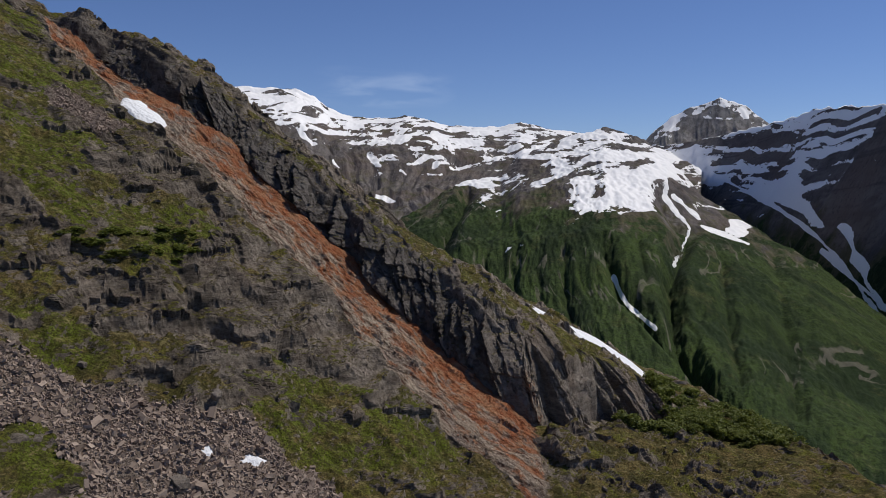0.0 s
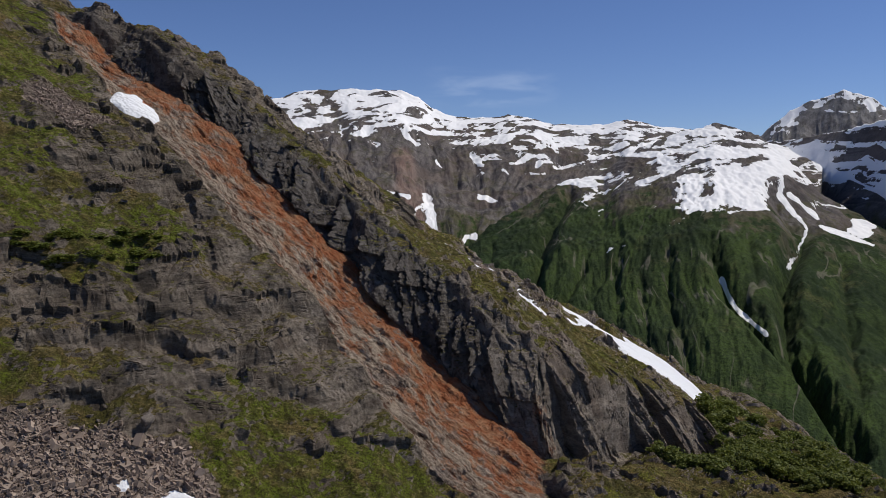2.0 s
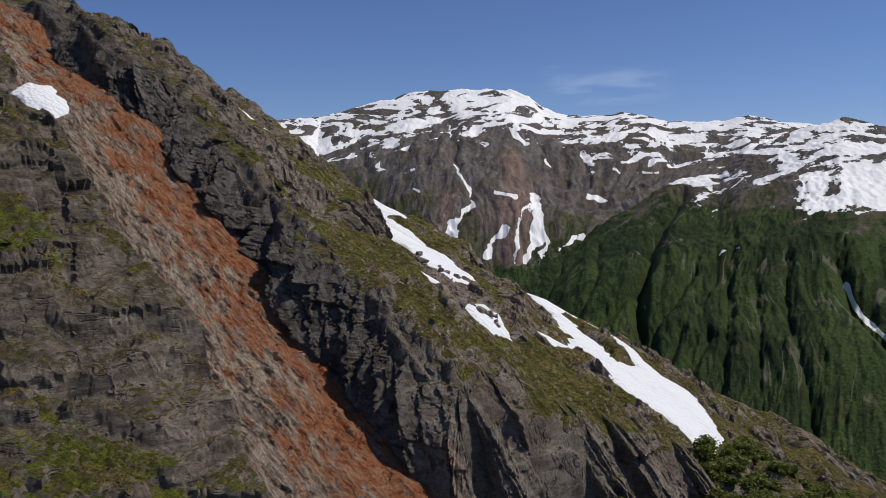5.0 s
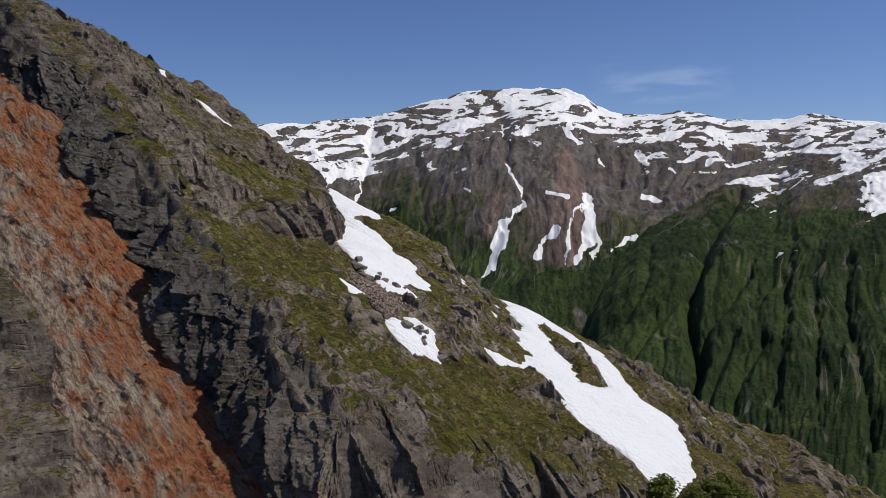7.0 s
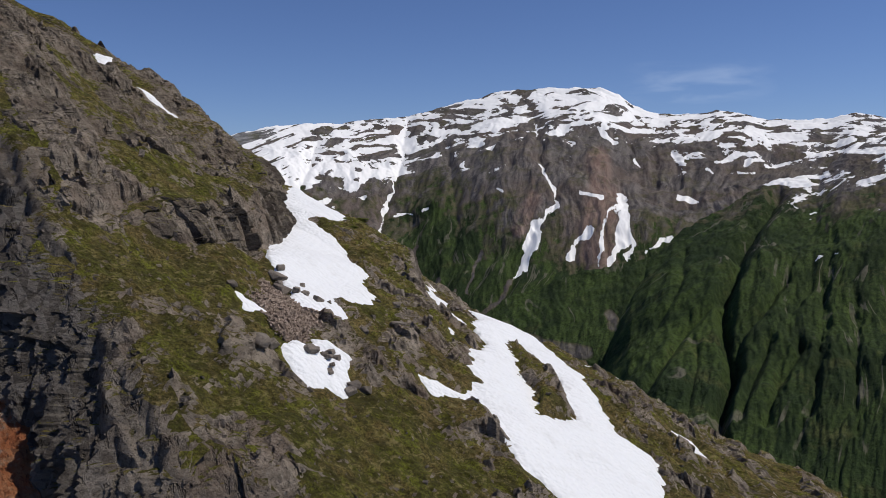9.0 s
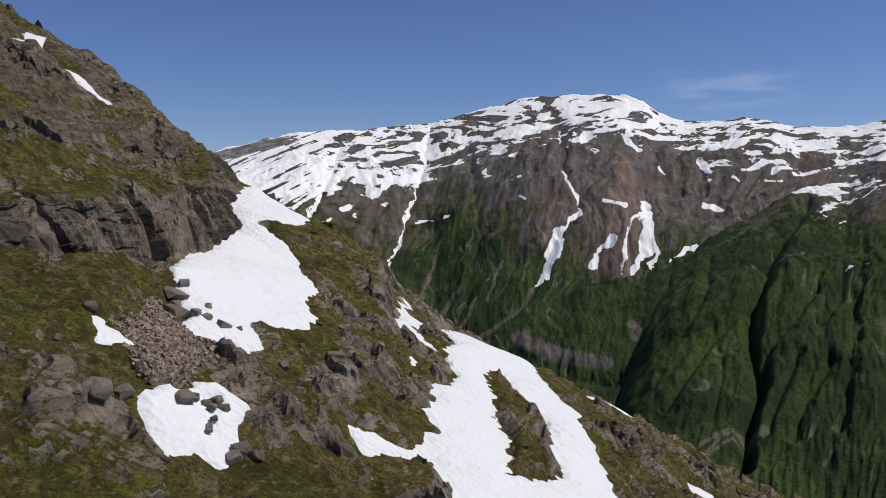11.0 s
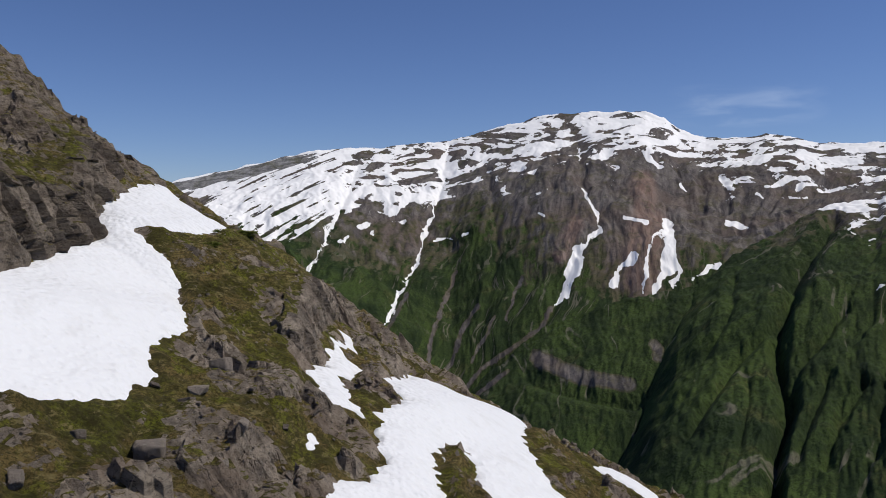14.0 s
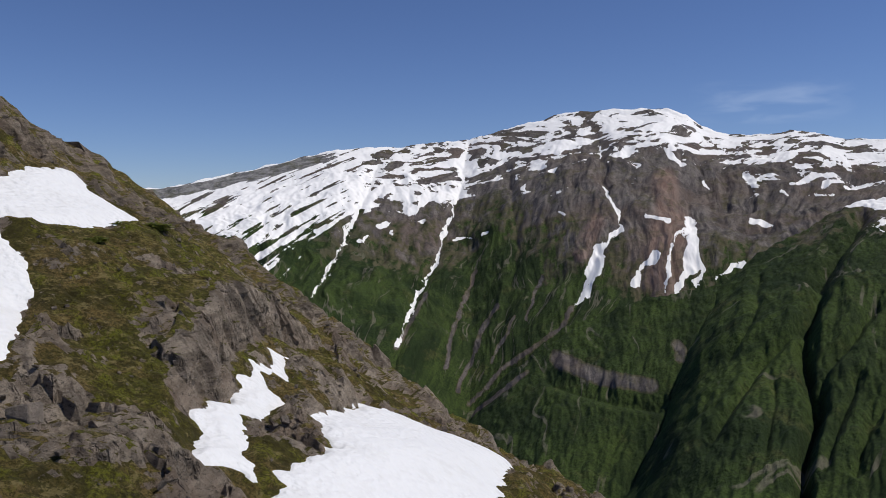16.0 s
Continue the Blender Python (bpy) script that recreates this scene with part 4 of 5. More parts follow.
def mountain(name, label, crest, foot, rows, step, relief, seed, snow_line, plant_line, streaks=(), reds=(), carve=(), bare=(), back=0.5, curve=1.0, ribs=300, slant=None, trees=1.0, flutes=1.0, grey=0.0, cut=0.16, shear=((-60, 0), (60, 0)), fade=2.0):
    """crest and foot: rows of (bearing, elevation in degrees, distance). The face rises from the foot to the crest and drops behind it."""
    cb, ce, cd = bearing_lists(crest)
    fb, fe, fd = bearing_lists(foot)
    B, S = np.meshgrid(np.arange(cb[0], cb[-1], step), np.concatenate([np.linspace(0, 1, rows), 1 + np.linspace(0.02, 0.35, 8)]))
    c_el, c_d = np.interp(B, cb, ce), np.interp(B, cb, cd)
    f_el, f_d = np.interp(B, fb, fe), np.interp(B, fb, fd)
    zc, zf = c_d * np.tan(np.radians(c_el)), f_d * np.tan(np.radians(f_el))
    D = f_d + (c_d - f_d) * S
    u = np.radians(B) * 0.5 * (f_d + c_d)
    Z = np.where(S < 1, zf + (zc - zf) * np.clip(S, 0, 1) ** curve, zc - (D - c_d) * back)
    face = np.clip(S, 0, 1)
    env = np.sin(np.pi * face ** 0.8) * 0.9 + 0.05
    wx, wy = 110 * fbm(u / 420, D / 420, 3, seed + 3), 110 * fbm(u / 420, D / 420, 3, seed + 5)
    lean = u + np.interp(B, *bearing_lists(shear)[:2]) * Z  # the gullies run down the fall line, which turns with the face
    flute = ridged((lean + wx) / ribs, (D + wy) / (ribs * 2.6), 4, seed) - 0.75
    chute = np.abs(grain((lean + 0.5 * wx) / (ribs * 0.42), (D + wy) / (ribs * 3.0), seed + 51)) * 1.3
    chute = np.minimum(chute, 0.12 + np.abs(grain((lean + 0.35 * wx) / (ribs * 0.27), (D + wy) / (ribs * 2.2), seed + 53)) * 1.3) + 0.35 * np.abs(grain((lean + 0.3 * wx) / (ribs * 0.11), (D + wy) / (ribs * 1.5), seed + 55))
    lumps = fbm(u / 520, D / 520, 3, seed + 9)
    crags = ridged((u + 0.4 * wx) / (ribs * 0.16), (D + 0.4 * wy) / (ribs * 0.9), 3, seed + 15) - 0.6
    fine = fbm(u / 30, D / 85, 4, seed + 13, 0.6)
    Z = Z + env * relief * (0.20 * flutes * flute + 0.32 * lumps + 0.05 * flutes * crags + cut * (chute - 0.5) + 0.022 * fine) + 7 * fbm(u / 70, D / 70, 4, seed + 21) * smooth(face, 0.9, 1.0) + trees * fbm(u / 11, D / 36, 2, seed + 23)
    E = np.degrees(np.arctan2(Z, D))
    for line, width, deep in carve:
        Z = Z - 0.65 * deep * streak(B + 0.22 * lumps + 0.1 * fine, E, line, width) ** 1.4 * smooth(1 - face, 0.0, 0.05)
    X = HERE[0] - np.sin(np.radians(B)) * D
    Y = HERE[1] + np.cos(np.radians(B)) * D
    E = np.degrees(np.arctan2(Z, D))
    sb, se = bearing_lists(snow_line)[:2]
    over = (E - np.interp(B, sb, se) + 0.9 * (ridged((lean + 0.6 * wx) / 150, Z / 900, 3, seed + 37) - 0.6) - 1.1 * (chute - 0.5)) / fade
    spots = 1.25 * fbm((u + 0.5 * wx) / 70, (Z + 0.35 * wy + 0.15 * u) / 34, 5, seed + 31, 0.6) + 1.0 * fbm((u + wx) / 260, (Z + wy) / 130, 3, seed + 33) - 0.12
    # grey: haze of distance, put into the rock colour
    pale = np.full(B.shape, grey)
    if slant:  # wind-packed streaks and a bare rim beyond that bearing
        streaky = 1.5 * fbm((u * 0.8 - Z * 0.6) / 170, (u * 0.6 + Z * 0.8) / 15, 4, seed + 35, 0.6)
        part = smooth(B, slant - 1, slant + 2)
        pale = smooth(B, slant + 1, slant + 4) * smooth(E - c_el, -1.1, -0.8)
        spots = spots * (1 - part) + (streaky + 0.2) * part - 2.4 * smooth(B, slant + 1, slant + 4) * smooth(E - c_el, -0.85, -0.6) * smooth(c_el - E, 0.03, 0.12)
    steep = np.gradient(Z, axis=0) / np.maximum(np.gradient(D, axis=0), 1e-3)
    snow = np.clip(0.5 + 0.5 * np.clip(over, -2.2, 0.22) + 0.36 * spots - 0.2 * np.clip(steep - 0.6, -0.4, 0.6), 0, 1)
    for line, width in streaks:
        snow = np.maximum(snow, 0.74 * smooth(streak(B + 0.2 * fine, E + 0.1 * fine, line, 1.5 * width * np.clip(0.85 + 0.9 * fbm(u / 55, Z / 70, 3, seed + 41), 0.4, 1.5)), 0.0, 0.95))
    pb, pe = bearing_lists(plant_line)[:2]
    plants = np.clip(0.5 + (np.interp(B, pb, pe) - E) / 5.0 + 0.5 * lumps - 0.25 * fine + 0.2 * flute - 0.25 * (chute - 0.5), 0, 1)
    for line, width in bare:
        plants = plants * (1 - smooth(streak(B + 0.15 * spots, E, line, width), 0, 0.7))
    rust = np.zeros(B.shape)
    for line, width in reds:
        rust = np.maximum(rust, smooth(streak(B, E, line, width), 0, 0.6))
        plants = plants * (1 - 0.8 * rust)
    ob = sheet(name, X, Y, Z, FAR, snow=snow, plants=plants, rust=rust, pale=pale, run=lean + 0.35 * wx, fall=D - f_d + Z)
    for p in ob.data.polygons:
        p.use_smooth = True
    return tagged(ob, label, "mountain", kind="structure")


DOME = [(60, 1.0, 3000), (46, 1.36, 3300), (44, 1.68, 3300), (38.6, 3.0, 3400), (36.3, 3.6, 3450), (34, 4.1, 3500), (29, 4.4, 3600), (24.7, 4.8, 3700), (21, 5.8, 3750), (18, 6.6, 3800), (14.8, 6.8, 3800),
        (11, 6.7, 3850), (9.7, 6.2, 3850), (8.8, 5.4, 3900), (7, 4.8, 3900), (4.5, 4.7, 3900), (3.2, 4.95, 3900), (1, 4.6, 3900), (-0.2, 4.2, 3900), (-3.6, 4.2, 3900), (-5.2, 4.5, 3900), (-7.6, 4, 3900), (-11, 3.5, 3900), (-18, 2.0, 3900)]
mountain("mountain", "broad snow-streaked mountain with dark rock faces above green slopes", DOME,
         [(60, -14, 1500), (37, -13, 1600), (29.6, -14, 1650), (24.3, -16, 1700), (17.5, -11, 1750), (10, -9, 1800), (0, -8, 1800), (-18, -6, 1900)],
         300, 0.07, 150, 100,
         [(60, -1), (45, -0.6), (38.7, -2.2), (35, 0.2), (27, 1.2), (22, 3.8), (18, 4.4), (12, 5.2), (8.4, 4.2), (3, 3.0), (-2, 2.2), (-18, 1)],
         [(60, -5), (45, -3.4), (36, -2.4), (28, -2.8), (22, -2.8), (18.5, -3.8), (15, -5.6), (8, -6.8), (5, -6), (-18, -6)],
         [([(31.3, 2.3), (32.3, 0.1), (33.9, -3.3), (35.6, -6.3)], 0.26), ([(24.8, 4.5), (25.2, 1.9), (25.9, -0.5), (27.1, -4.2), (28.5, -7), (29.5, -9.8)], 0.22),
          ([(29, -0.3), (27, 0.9), (25.2, 1.1)], 0.8), ([(15.5, 4.2), (15.4, 3.4)], 0.12), ([(15.2, 1.4), (14.2, -0.2), (13.9, -1.5)], 0.14), ([(14.0, -1.6), (15.2, -3), (15.3, -4), (16.1, -6), (16.9, -6.9)], 0.36),
          ([(11.4, -3.2), (12.6, -4.4), (12.9, -5.4)], 0.3), ([(11.2, -3.3), (12.0, -3.9)], 0.25), ([(9.4, -1), (10.5, -2.7), (10.6, -4.3), (10.8, -5.9)], 0.2), ([(9.3, -1.0), (9.2, -2.7), (9.0, -3.5), (9.6, -5.0), (10.0, -5.9)], 0.42), ([(8.9, -3.2), (8.3, -4.3), (8.8, -5.3)], 0.4), ([(9.2, -2.0), (9.0, -3.9)], 1.1),
          ([(5.8, -3.8), (6.9, -4.4), (7.4, -4.8)], 0.4), ([(11, 3.9), (10, 2.8)], 0.3), ([(5.9, 2.1), (5.4, 1.6)], 0.45), ([(12.2, -0.65), (10.9, -0.9)], 0.25),
          ([(5.5, -1), (4.4, -1.25)], 0.3), ([(25.7, -2.4), (24.4, -2.2)], 0.25), ([(23.6, -2), (23.2, -1.8)], 0.2), ([(1.7, 0.75), (0.5, 0.65)], 0.22), ([(31, -1.4), (30.3, -1.2)], 0.3), ([(32.2, -2.4), (31.8, -2.1)], 0.25),
          ([(35.4, -1.7), (34.6, -1.4)], 0.3), ([(8.6, 1.6), (8.1, 1.1)], 0.2), ([(15.3, -3.2), (15.9, -4.4)], 0.75), ([(18.2, -0.35), (17.9, -0.5)], 0.15), ([(3.6, 1), (3.3, 0.7)], 0.2), ([(2.3, -2.6), (1.9, -2.4)], 0.3)],
         [([(11, 1.8), (10.8, -0.8)], 1.1), ([(10.6, -1.2), (11, -5)], 1.8), ([(15.6, -1.2), (16.6, -3.2)], 0.9)],
         [([(31.3, 3), (32.3, 0.1), (33.9, -3.3), (35.6, -6.3), (37, -10)], 0.7, 22), ([(24.8, 4.5), (25.2, 1.9), (25.9, -0.5), (27.1, -4.2), (28.5, -7), (29.5, -9.8), (30.5, -13)], 0.8, 30),
          ([(15.5, 5), (15.4, 2), (14, -0.2), (14.2, -1.4), (15.5, -3), (16.9, -6.9), (19, -10), (24, -14)], 1.0, 30), ([(10, 3.5), (9.2, -1.2)], 0.9, 30), ([(22, 3), (21, -3), (22, -8)], 0.6, 18)],
         [([(17.1, -7.1), (17.9, -8.7), (19.9, -10.1), (21.9, -11.5), (24.3, -13.9)], 0.32), ([(27.5, -6.2), (28.7, -8.4), (29.6, -10)], 0.3), ([(24, -4.6), (25.2, -7.8), (26.1, -11.4)], 0.28), ([(22.4, -7), (24, -10.2), (25.2, -13)], 0.3), ([(21.2, -7.8), (22.8, -11)], 0.25), ([(19.3, -5), (20.3, -8)], 0.22)], slant=32, ribs=340, flutes=0.6, cut=0.12, shear=((-18, 0.1), (10, 0.15), (16, 0.15), (25, 0.33), (33, 0.5), (60, 0.5)))
SPUR = [(22, -26, 850), (14, -20.6, 1080), (12, -16.6, 1220), (10.6, -12.9, 1350), (9.4, -9.8, 1440), (8.2, -7.2, 1530), (7.0, -5.4, 1600), (5.6, -3.7, 1690), (3.8, -2.5, 1800), (1.3, -1, 1900), (-0.3, 0, 1950), (-3.5, 0.6, 2050), (-5, 2.1, 2150), (-7.6, 3.2, 2250), (-11.2, 4.2, 2300), (-12.9, 3.7, 2250),
        (-14, 3.2, 2200), (-15.6, 2.1, 2100), (-18, -0.6, 2000), (-21.4, -2.8, 1900), (-25.9, -5.4, 1800), (-30, -8.6, 1700), (-35, -11, 1600)]
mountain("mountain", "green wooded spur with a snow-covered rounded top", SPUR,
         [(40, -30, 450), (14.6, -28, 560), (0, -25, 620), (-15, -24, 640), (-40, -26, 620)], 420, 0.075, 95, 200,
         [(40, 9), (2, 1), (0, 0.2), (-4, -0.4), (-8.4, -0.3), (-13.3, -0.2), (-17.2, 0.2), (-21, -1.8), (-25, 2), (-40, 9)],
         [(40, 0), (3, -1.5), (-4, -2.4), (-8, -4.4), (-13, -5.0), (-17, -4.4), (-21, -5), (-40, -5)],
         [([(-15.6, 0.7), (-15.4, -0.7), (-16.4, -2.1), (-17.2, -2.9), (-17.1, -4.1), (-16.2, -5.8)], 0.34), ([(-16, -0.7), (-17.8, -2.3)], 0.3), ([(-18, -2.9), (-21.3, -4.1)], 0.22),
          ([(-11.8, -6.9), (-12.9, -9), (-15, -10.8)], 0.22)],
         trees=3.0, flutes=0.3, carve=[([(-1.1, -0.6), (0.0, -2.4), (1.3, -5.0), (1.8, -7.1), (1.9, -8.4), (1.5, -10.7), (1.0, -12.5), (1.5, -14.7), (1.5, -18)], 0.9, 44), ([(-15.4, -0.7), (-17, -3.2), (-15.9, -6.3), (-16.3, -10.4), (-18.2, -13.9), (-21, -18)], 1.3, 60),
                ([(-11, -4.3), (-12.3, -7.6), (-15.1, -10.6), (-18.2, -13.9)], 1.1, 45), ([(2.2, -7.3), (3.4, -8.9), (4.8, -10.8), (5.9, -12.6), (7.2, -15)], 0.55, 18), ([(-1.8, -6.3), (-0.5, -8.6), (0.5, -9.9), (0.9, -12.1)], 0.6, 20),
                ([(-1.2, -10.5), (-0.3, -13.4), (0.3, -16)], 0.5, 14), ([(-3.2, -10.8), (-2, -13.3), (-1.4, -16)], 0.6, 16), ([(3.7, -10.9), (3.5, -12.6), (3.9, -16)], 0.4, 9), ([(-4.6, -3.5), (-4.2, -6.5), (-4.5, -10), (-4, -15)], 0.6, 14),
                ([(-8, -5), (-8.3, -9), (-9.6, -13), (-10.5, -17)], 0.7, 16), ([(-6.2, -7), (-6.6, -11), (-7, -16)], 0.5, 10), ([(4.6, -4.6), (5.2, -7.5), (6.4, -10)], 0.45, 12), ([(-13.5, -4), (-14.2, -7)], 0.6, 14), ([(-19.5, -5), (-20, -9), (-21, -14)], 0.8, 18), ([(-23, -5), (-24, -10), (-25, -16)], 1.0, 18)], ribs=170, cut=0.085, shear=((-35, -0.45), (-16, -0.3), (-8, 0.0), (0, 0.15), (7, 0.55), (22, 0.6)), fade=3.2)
HUMMOCK = [(34, -17, 1300), (24.2, -15, 1450), (21.4, -11.7, 1500), (17.4, -8.5, 1550), (13.6, -7.05, 1580), (8.4, -5.6, 1600), (6.3, -4.8, 1620), (2, -4, 1650), (-4, -4, 1700)]
mountain("mountain", "low green wooded shoulder with a dark cliff in the valley", HUMMOCK,
         [(34, -26, 800), (20, -26, 850), (-4, -26, 850)], 240, 0.07, 40, 300, [(34, 9), (-4, 9)], [(34, -2), (-4, -2)], [([(5.8, -5.1), (6.0, -6.1)], 0.2), ([(6.9, -7.5), (7.3, -8.6)], 0.16)],
         bare=[([(18, -10.6), (16.5, -11.3), (14.5, -11.8), (11.4, -12.2)], 0.95), ([(9.9, -9.4), (9.4, -10.2)], 0.7), ([(24, -14.6), (20, -11.6)], 0.3)], carve=[([(18.2, -12), (16, -12.6), (14, -13), (11, -13.3)], 1.0, 22), ([(6.5, -5), (7.5, -9), (9, -14)], 0.8, 25)], ribs=150, trees=3.0, flutes=0.6)
RIGHT = [(-10, 1.5, 4300), (-14, 2.65, 4100), (-16.4, 2.9, 3900), (-19.4, 3.5, 3600), (-22.9, 4.35, 3200), (-25, 5.05, 2950), (-26.7, 5.2, 2750), (-29.2, 5.3, 2500), (-40, 6, 1800)]
mountain("mountain", "dark rocky mountain with a snowy ridge", RIGHT, [(-10, -7, 3400), (-16, -9, 2900), (-25, -12, 2050), (-40, -16, 1150)], 180, 0.07, 110, 400,
         [(-10, 0.6), (-16, 0.5), (-19, 0.3), (-22, -0.2), (-24, 0.9), (-26, 2.6), (-29, 3.3), (-40, 4)], [(-10, -3), (-24, -4), (-40, -4)],
         [([(-22.8, -0.4), (-24.6, -1.5), (-25.5, -2.3)], 0.7), ([(-27.1, -2.6), (-27.8, -4.1), (-28.6, -6.3), (-29.9, -7.9)], 0.5), ([(-25.8, -4.2), (-27.6, -6), (-29.9, -7.9)], 0.4), ([(-18.5, 0.9), (-22, -0.9), (-24.5, -2.5), (-26.5, -4.4), (-29.5, -8.4)], 0.3)], grey=0.05, ribs=260)
PEAK = [(-12, 2.2, 4200), (-14.2, 3.3, 4250), (-15.9, 4.85, 4300), (-17.8, 5.6, 4300), (-19.1, 6.0, 4300), (-20.7, 5.5, 4300), (-22, 4.35, 4300), (-23.7, 3, 4300), (-26, 1.5, 4300)]
# the peak's grey share is distance haze laid into its rock colour
mountain("mountain", "distant pyramid-shaped rocky peak with snow bands", PEAK, [(-12, -3, 3500), (-26, -3, 3500)], 110, 0.06, 190, 500,
         [(-12, 3.2), (-16, 4.6), (-19, 5.5), (-22, 4.6), (-26, 3)], [(-12, -6), (-26, -6)], grey=0.6, ribs=220)
# the valley floor under everything, out to the horizon
VB, VD = np.meshgrid(np.linspace(-180, 180, 181), np.concatenate([np.linspace(5, 600, 30), np.linspace(700, 4700, 30)]))
valley = sheet("ground", HERE[0] - np.sin(np.radians(VB)) * VD, HERE[1] + np.cos(np.radians(VB)) * VD, -95 - np.minimum(VD, 600) * 0.6 + 25 * fbm(VB / 9, VD / 300, 3, 601),
               FAR, snow=VB * 0, plants=VB * 0 + 1, rust=VB * 0, run=VB * 10, fall=VD)
tagged(valley, "dark green wooded valley floor", "ground", kind="structure")


# ---------------------------------------------------------------- things on the slope
rng = np.random.default_rng(7)
gx_line, gy_line = GX[0], GY[:, 0]


def on_hill(x, y, field=None):
    """Height (or another grid field) of the hillside at many places at once."""
    field = GZ if field is None else field
    x, y = np.atleast_1d(np.asarray(x, float)), np.atleast_1d(np.asarray(y, float))
    i = np.clip(np.searchsorted(gx_line, x) - 1, 0, len(gx_line) - 2)
    j = np.clip(np.searchsorted(gy_line, y) - 1, 0, len(gy_line) - 2)
    u = (x - gx_line[i]) / (gx_line[i + 1] - gx_line[i])
    v = (y - gy_line[j]) / (gy_line[j + 1] - gy_line[j])
    return (field[j, i] * (1 - u) + field[j, i + 1] * u) * (1 - v) + (field[j + 1, i] * (1 - u) + field[j + 1, i + 1] * u) * v


def snow_near(x, y):
    d = np.full(np.shape(x), -9.0)
    for k, f in enumerate(FIELDS):
        d = np.maximum(d, snow_depth(x, y, f, ROCK_ISLAND if k == 1 else ROUND_STONES if k == 2 else None))
    return d


def make_stone():
    n = Nodes("loose_stone", 0.9, 0.2)
    c = n.mix(n.random(), (0.190, 0.155, 0.127), (0.340, 0.285, 0.232))
    c = n.mix(n.band(n.noise(2.5, 6, 0.7), 0.35, 0.65), n.mix(0.5, c, (0.09, 0.082, 0.078)), c)
    c = n.mix(n.math("MULTIPLY", n.band(n.noise(6.0, 4, 0.7), 0.58, 0.7), 0.5), c, (0.12, 0.115, 0.06))
    n.bump(n.noise(3.0, 8, 0.75), 1.0, 0.3)
    return n.colour(c)


def make_scree():
    n = Nodes("scree_stone", 0.95, 0.15)
    c = n.mix(n.island(), (0.160, 0.118, 0.092), (0.370, 0.290, 0.228))
    c = n.mix(n.math("MULTIPLY", n.band(n.noise(1.5, 5, 0.7), 0.45, 0.65), 0.5), c, (0.16, 0.12, 0.10))
    return n.colour(c)


def make_rusty():
    n = Nodes("rusty_stone", 0.95, 0.1)
    c = n.mix(n.island(), (0.40, 0.130, 0.055), (0.36, 0.25, 0.17))
    c = n.mix(n.band(n.noise(0.55, 6, 0.75, n.stretch((1, 1, 2.5)), 0.6), 0.52, 0.66), c, (0.17, 0.14, 0.12))
    return n.colour(c)


def make_leaf():
    n = Nodes("alder_leaf", 0.6, 0.3)
    c = n.mix(n.island(), (0.085, 0.112, 0.018), (0.195, 0.215, 0.034))
    c = n.mix(n.math("MULTIPLY", n.random(), 0.5), c, (0.120, 0.135, 0.030))
    thin, half = n.add("ShaderNodeBsdfTranslucent"), n.add("ShaderNodeMixShader")
    n.put(thin.inputs["Color"], c)
    half.inputs[0].default_value = 0.4
    n.tree.links.new(n.bsdf.outputs[0], half.inputs[1])
    n.tree.links.new(thin.outputs[0], half.inputs[2])
    n.tree.links.new(half.outputs[0], n.tree.nodes["Material Output"].inputs["Surface"])
    return n.colour(c)


def make_bark():
    n = Nodes("alder_bark", 0.9, 0.2)
    return n.colour(n.mix(n.noise(8.0, 4), (0.07, 0.06, 0.05), (0.15, 0.13, 0.11)))


STONE, SCREE, RUSTY, LEAF, BARK = make_stone(), make_scree(), make_rusty(), make_leaf(), make_bark()


def boulder_mesh(seed):
    """An angular block about 1 m across, its corners knocked off."""
    r = random.Random(seed)
    bm = bmesh.new()
    sx, sy, sz = r.uniform(0.75, 1.2), r.uniform(0.6, 1.0), r.uniform(0.45, 0.8)
    for cx in (-1, 1):
        for cy in (-1, 1):
            for cz in (-1, 1):
                for k in range(3):
                    bm.verts.new((cx * sx * r.uniform(0.15, 0.55), cy * sy * r.uniform(0.15, 0.55), cz * sz * r.uniform(0.15, 0.5)))
    got = bmesh.ops.convex_hull(bm, input=bm.verts[:])
    loose = [v for v in bm.verts if not v.link_faces]
    bmesh.ops.delete(bm, geom=loose, context="VERTS")
    bmesh.ops.dissolve_limit(bm, angle_limit=radians(9), verts=bm.verts[:], edges=bm.edges[:])
    bmesh.ops.bevel(bm, geom=bm.edges[:], offset=0.035, segments=1, affect="EDGES", clamp_overlap=True)
    me = bpy.data.meshes.new("boulder")
    bm.to_mesh(me)
    bm.free()
    me.materials.append(STONE)
    return me


BOULDERS = [boulder_mesh(k) for k in range(9)]


def boulder(x, y, size, label="grey angular boulder lying on the slope", sink=0.18):
    ob = new("boulder", BOULDERS[int(rng.integers(len(BOULDERS)))])
    z = float(on_hill(x, y)[0])
    if snow_near(np.array([x]), np.array([y]))[0] > 0.2:
        z += 0.3
    ob.matrix_world = pose(x, y, z + size * (0.3 - sink), *rng.uniform(-22, 22, 2), rng.uniform(0, 360)) @ Matrix.Diagonal((size, size, size, 1))
    return tagged(ob, label, "boulder", "boulders on the slope")


